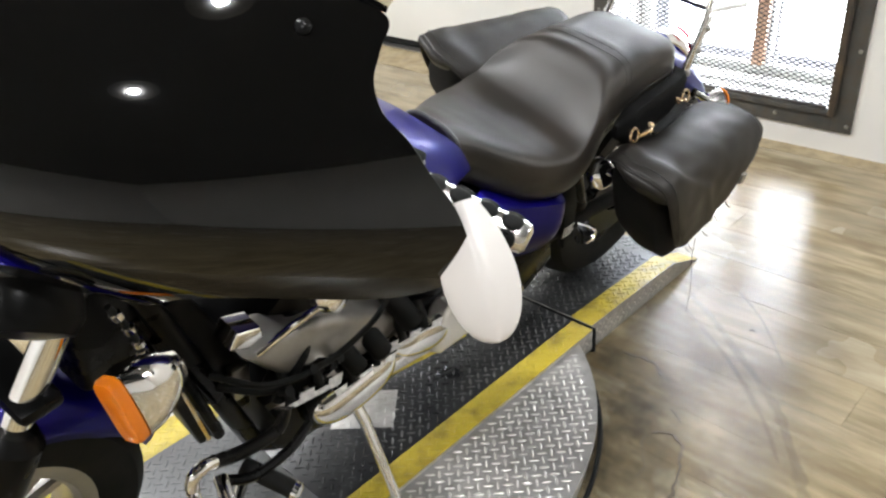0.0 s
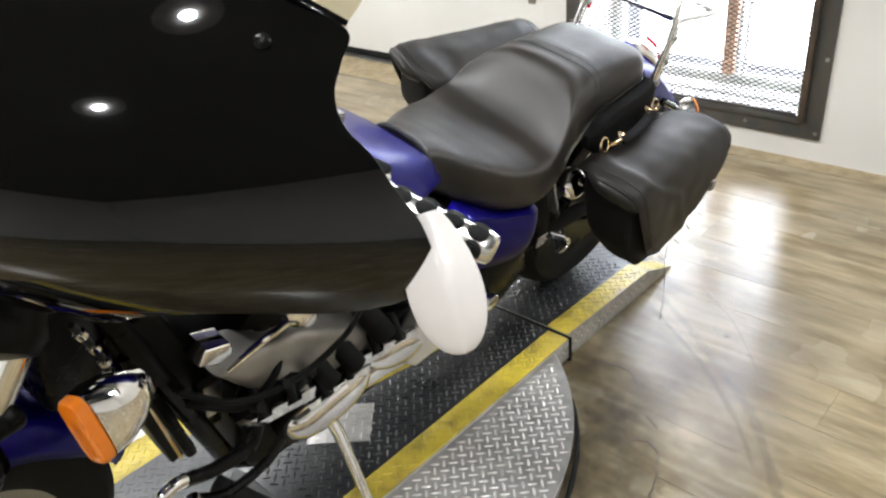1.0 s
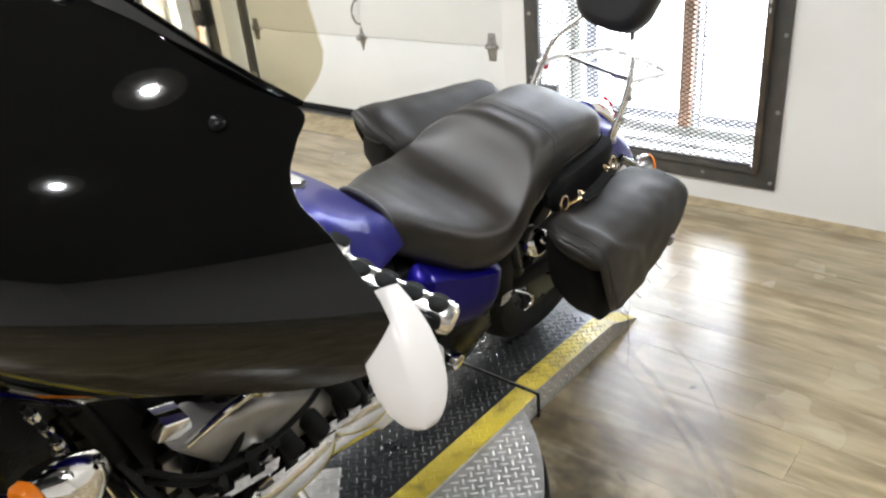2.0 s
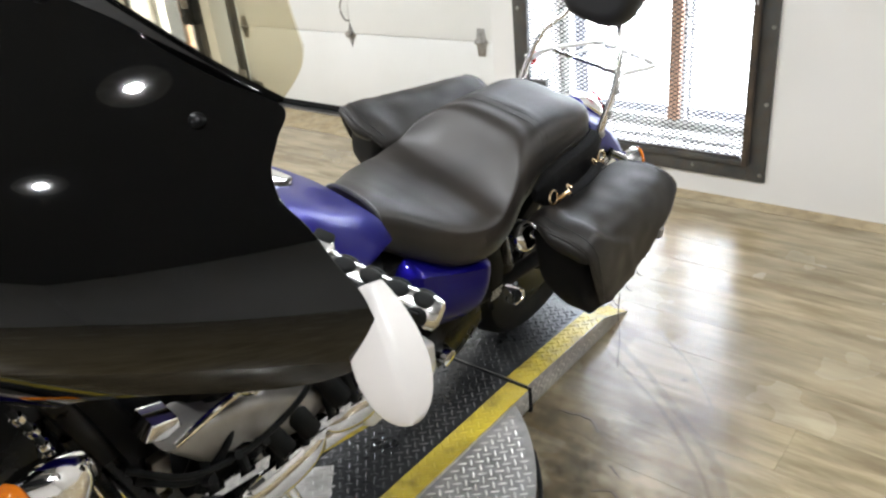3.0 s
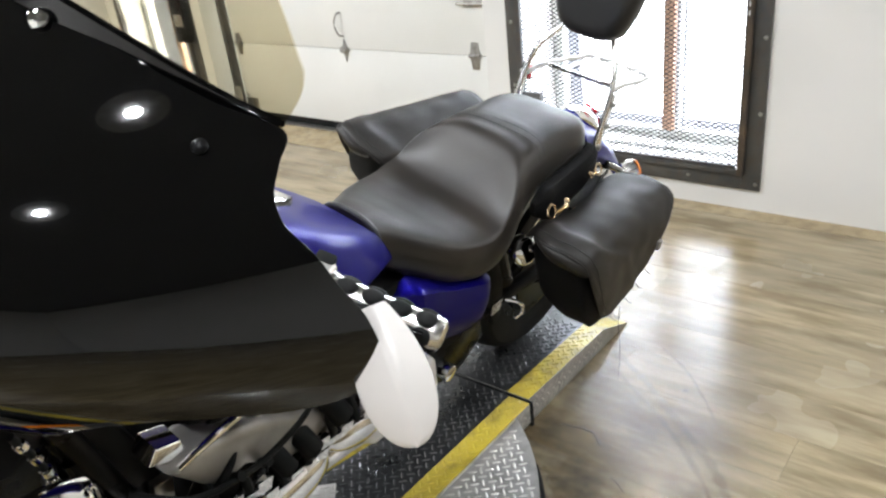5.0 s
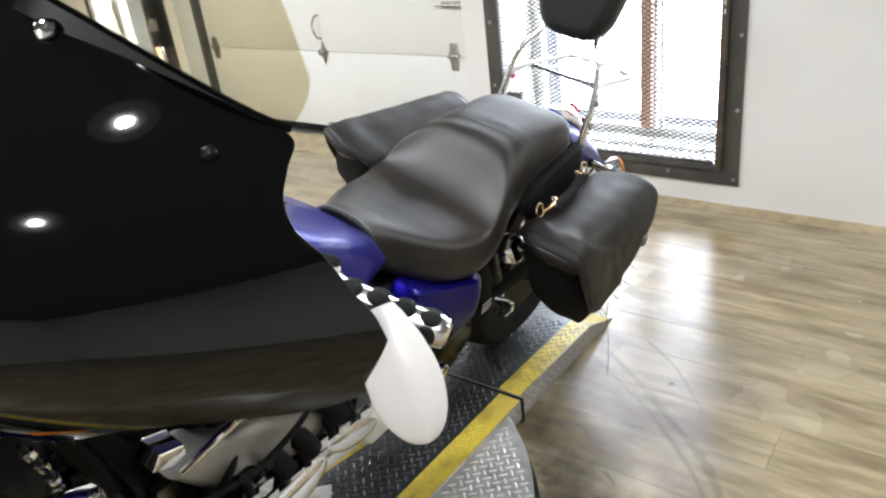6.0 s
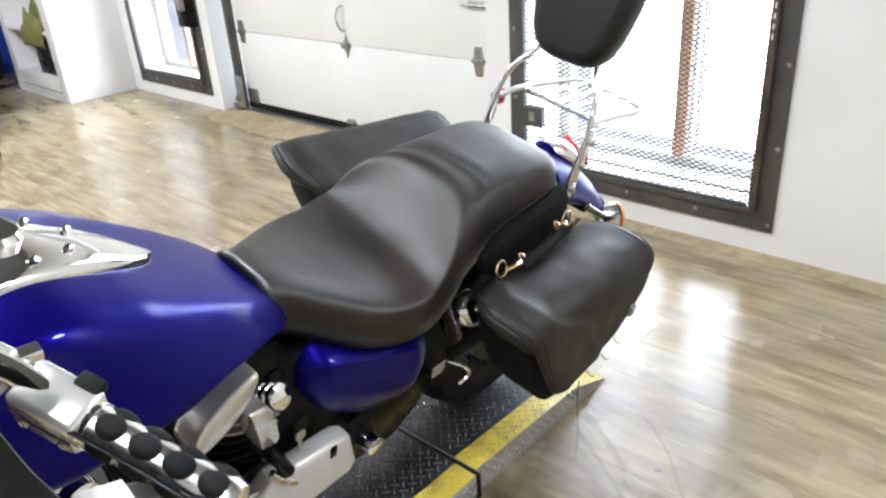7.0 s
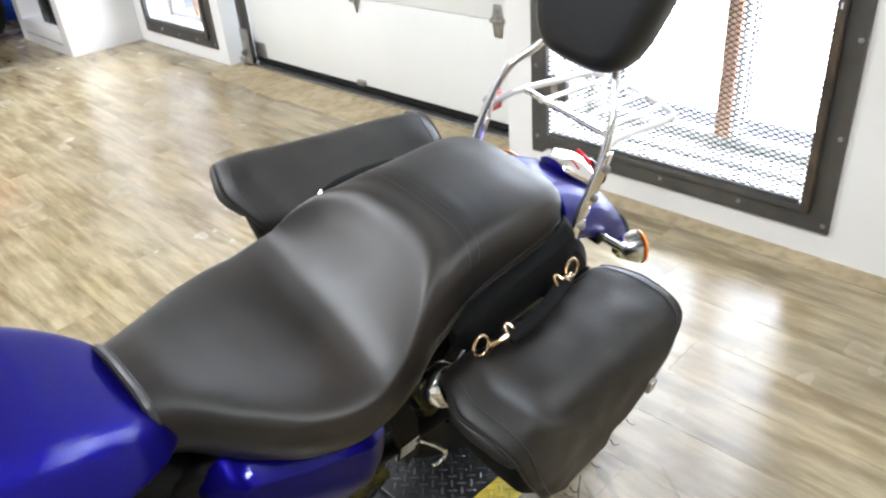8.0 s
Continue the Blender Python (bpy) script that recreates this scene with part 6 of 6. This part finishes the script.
        fold.append(line)
    fl = part("front_fold", rings(fold, False), BAG, lid, "creased leather end fold", 80)
    fl.modifiers.new("thickness", "SOLIDIFY").thickness = 0.004
    for k in (3, nx - 3):
        part("hem_seam", tube([Vector(p) + Vector((0, sy(0.0012), 0.0012)) for p in rows[k][6:]], 0.0009, 6), PIPE, lid)
    for k in (0, nx):
        part("flap_piping", tube([Vector(p) for p in rows[k][4:]], 0.0022, 6), BAG, lid)
    part("lid_edge", tube([Vector(r[-1]) for r in rows], 0.0020, 6), BAG, lid)
    part("buckle", box((1.776, sy(0.384), 0.535), (1.796, sy(0.395), 0.562), 0.003), ZINC, bag, "small metal buckle")
    part("tie_ring", tube([(1.80 + 0.016 * math.cos(a), sy(0.200 + 0.006 * math.sin(a)), 0.660 + 0.016 * math.sin(a)) for a in [radians(15 * k) for k in range(25)]], 0.002, 6), FRAMEP, bag, "dark wire ring")
    # frayed threads at the hem
    if s < 0:
        part("thread", tube(spline([(1.625, sy(0.392), 0.446), (1.63, sy(0.400), 0.39), (1.626, sy(0.425), 0.32), (1.618, sy(0.445), 0.24)], 5), 0.0009, 5), STRAP, bag, "loose hanging thread")
        for i, (x, z) in enumerate(((1.585, 0.437), (1.60, 0.438), (1.655, 0.452), (1.70, 0.475), (1.735, 0.50))):
            part("thread", tube(spline([(x, sy(0.391), z), (x + 0.006, sy(0.399), z - 0.010 - 0.003 * (i % 2)), (x + 0.016, sy(0.403), z - 0.015)], 3), 0.0010, 5), STRAP, bag)
        part("torn_lining", prism([(1.600, 0.455), (1.622, 0.452), (1.628, 0.425), (1.612, 0.418), (1.602, 0.432)], sy(0.372), sy(0.376)), CLOTH, bag, "pale torn lining under the flap")
    return bag


saddlebag(-1, Matrix(), "worn black leather saddlebag with a wide flap hanging beside the seat")
level = Matrix.Translation((1.686, 0.358, 0.688)) @ Matrix.Rotation(radians(-11), 4, "Z") @ Matrix.Rotation(radians(17), 4, "X") @ Matrix.Translation((-1.662, -0.352, -0.652))
saddlebag(1, level, "black leather saddlebag on the far side of the motorcycle")

yoke = thing("bag_yoke", bike.matrix_world, "black webbing yoke with brass clips joining the saddlebags", "strap")
for s in (-1, 1):
    rows = []
    for k in range(25):
        t = k / 24
        x = 1.515 + 0.34 * t
        yy = s_half(min(x, 1.87)) + 0.010
        e = max(0.15, min(1.0, 8 * t, 8 * (1 - t))) ** 0.5
        rows.append([(x, s * (yy + d * e), 0.665 + (z - 0.665) * e + 0.02 * t) for d, z in ((0.0, 0.700), (0.010, 0.704), (0.026, 0.700), (0.036, 0.686), (0.036, 0.668), (0.044, 0.640), (0.034, 0.620), (0.004, 0.64))])
    part("side_flap", rings(rows), STRAP, yoke, "black fabric yoke flap", 40)
    part("handle_strap", tube(spline([(1.578, s * 0.222, 0.670), (1.62, s * 0.226, 0.676), (1.67, s * 0.222, 0.680), (1.71, s * 0.214, 0.682), (1.738, s * 0.206, 0.684)], 5), 0.013, 10, 0.45), STRAP, yoke, "padded carrying strap")
    for x, y, z, d in ((1.535, 0.208, 0.662, 1), (1.775, 0.194, 0.674, -1)):
        ring = [(x + 0.016 * math.cos(a), s * (y - 0.002 - 0.006 * math.sin(a)), z + 0.006 + 0.015 * math.sin(a)) for a in [radians(15 * k) for k in range(25)]]
        part("ring", tube(ring, 0.0028, 8, 1.0, (0, 1, 0)), BRASS, yoke, "brass ring")
        ring = [(x + d * 0.052 + 0.008 * math.cos(a), s * (y + 0.012 + 0.013 * math.sin(a)), z + 0.013 - 0.006 * math.sin(a)) for a in [radians(15 * k) for k in range(25)]]
        part("ring", tube(ring, 0.0026, 8), BRASS, yoke, "brass strap ring")
        part("snap_hook", tube(spline([(x + d * 0.012, s * (y + 0.004), z + 0.004), (x + d * 0.026, s * (y + 0.010), z + 0.008), (x + d * 0.04, s * (y + 0.014), z + 0.014)], 4), [0.005, 0.005, 0.005, 0.005, 0.004, 0.004, 0.006, 0.006, 0.007], 8), BRASS, yoke, "brass snap hook")


# ---- other motorcycles at the far end ----
def parked(name, m, mat, label):
    b = thing(name, m, label, "motorcycle", "parked motorcycles")
    ax = axis_matrix((0, 0, 0.30), (0, 1, 0))
    part("tyre", lathe(((0.21, -0.05), (0.24, -0.062), (0.27, -0.062), (0.295, -0.04), (0.30, 0), (0.295, 0.04), (0.27, 0.062), (0.24, 0.062), (0.21, 0.05), (0.21, -0.05)), ax, 40), RUBBER, b)
    part("rim", lathe(((0.185, -0.03), (0.215, -0.05), (0.215, 0.05), (0.185, 0.03), (0.185, -0.03)), ax, 40), FRAMEP, b)
    bm = bmesh.new()
    for k in range(5):
        a = 2 * math.pi * k / 5
        add_tube(bm, [(0.03 * math.cos(a), 0, 0.30 + 0.03 * math.sin(a)), (0.195 * math.cos(a), 0, 0.30 + 0.195 * math.sin(a))], 0.013, 8)
    part("spokes", bm, FRAMEP, b)
    for s in (-1, 1):
        part("fork_leg", tube([(0, s * 0.085, 0.30), (0.20, s * 0.085, 0.82)], [0.026, 0.028], 14), FRAMEP, b)
        part("caliper", box((0.02, s * 0.075, 0.33), (0.07, s * 0.105, 0.43), 0.01), ZINC, b)
    rows = []
    for k in range(19):
        a = radians(20 + 90 * k / 18)
        rows.append([(0.335 * math.cos(a) * (1 - 0.06 * abs(u)), 0.075 * u, 0.30 + (0.335 - 0.05 * u * u) * math.sin(a)) for u in (-1, -0.6, 0, 0.6, 1)])
    ob = part("front_mudguard", rings(rows, False), mat, b)
    ob.modifiers.new("thickness", "SOLIDIFY").thickness = 0.004
    part("fuel_tank", box((0.35, -0.13, 0.72), (0.78, 0.13, 0.95), 0.09, seg=4), mat, b)
    part("fork_panel", box((0.10, -0.10, 0.62), (0.16, 0.10, 0.80), 0.02, Matrix.Translation((0, 0, 0))), mat, b)
    part("engine", box((0.35, -0.15, 0.25), (0.85, 0.15, 0.66), 0.06, seg=3), ENGINE, b)
    part("seat", box((0.80, -0.12, 0.74), (1.35, 0.12, 0.84), 0.045, seg=3), SEAT, b)
    ax2 = axis_matrix((1.38, 0, 0.31), (0, 1, 0))
    part("tyre", lathe(((0.21, -0.07), (0.25, -0.08), (0.29, -0.07), (0.31, 0), (0.29, 0.07), (0.25, 0.08), (0.21, 0.07), (0.21, -0.07)), ax2, 40), RUBBER, b)
    part("swingarm", tube([(0.80, 0, 0.36), (1.38, 0, 0.31)], 0.035, 10), FRAMEP, b)
    part("handlebar", tube(spline([(0.30, -0.36, 0.98), (0.24, -0.15, 1.0), (0.22, 0, 0.96), (0.24, 0.15, 1.0), (0.30, 0.36, 0.98)], 5), 0.012, 10), FRAMEP, b)
    return b


parked("parked_motorcycle", pose(1.98, 5.85, 0, 0, 0, 91), KTM, "orange and black motorcycle parked at the far end")
parked("parked_motorcycle", pose(2.55, 7.3, 0, 0, 0, 112), FRAMEP, "black motorcycle parked beside the orange one")


# ---- floor planks, last ----
floor = tagged(finish("floor", box((XS, YS, -0.12), (XB, YN, -0.0045)), CRACK, None, "", 0), "pale grey-brown vinyl plank floor with satin shine", "", "", "structure")
PW, PL = 0.178, 1.22


def plank_mesh(w, l):
    bm = box((-w / 2 + 0.0004, -l / 2 + 0.0004, -0.004), (w / 2 - 0.0004, l / 2 - 0.0004, 0.0))
    me = bpy.data.meshes.new("plank")
    bm.to_mesh(me)
    bm.free()
    me.materials.append(PLANK)
    return me


shared = plank_mesh(PW, PL)
rng = random.Random(5)
x = 3.103 - PW / 2
far = []
row = 0
while x > XS:
    y = YS - rng.random() * PL
    while y < YN:
        at = (x, y + PL / 2)
        if x > -0.75 and y > -1.8:
            ob = new("plank", shared)
            ob.location = (at[0], at[1], 0)
            ob.parent = floor
        else:
            far.append(at)
        y += PL
    x -= PW
    row += 1
for k in range(3):
    ob = new("plank", shared)
    ob.location = (3.103 + PW / 2, 4.832 + PL * (k + 0.5), 0)
    ob.parent = floor
bm = bmesh.new()
for px, py in far:
    add_box(bm, (px - PW / 2 + 0.0006, py - PL / 2 + 0.0006, -0.004), (px + PW / 2 - 0.0006, py + PL / 2 - 0.0006, 0))
ob = finish("planks", bm, PLANK, floor, "vinyl planks further off", 0, "stuff")
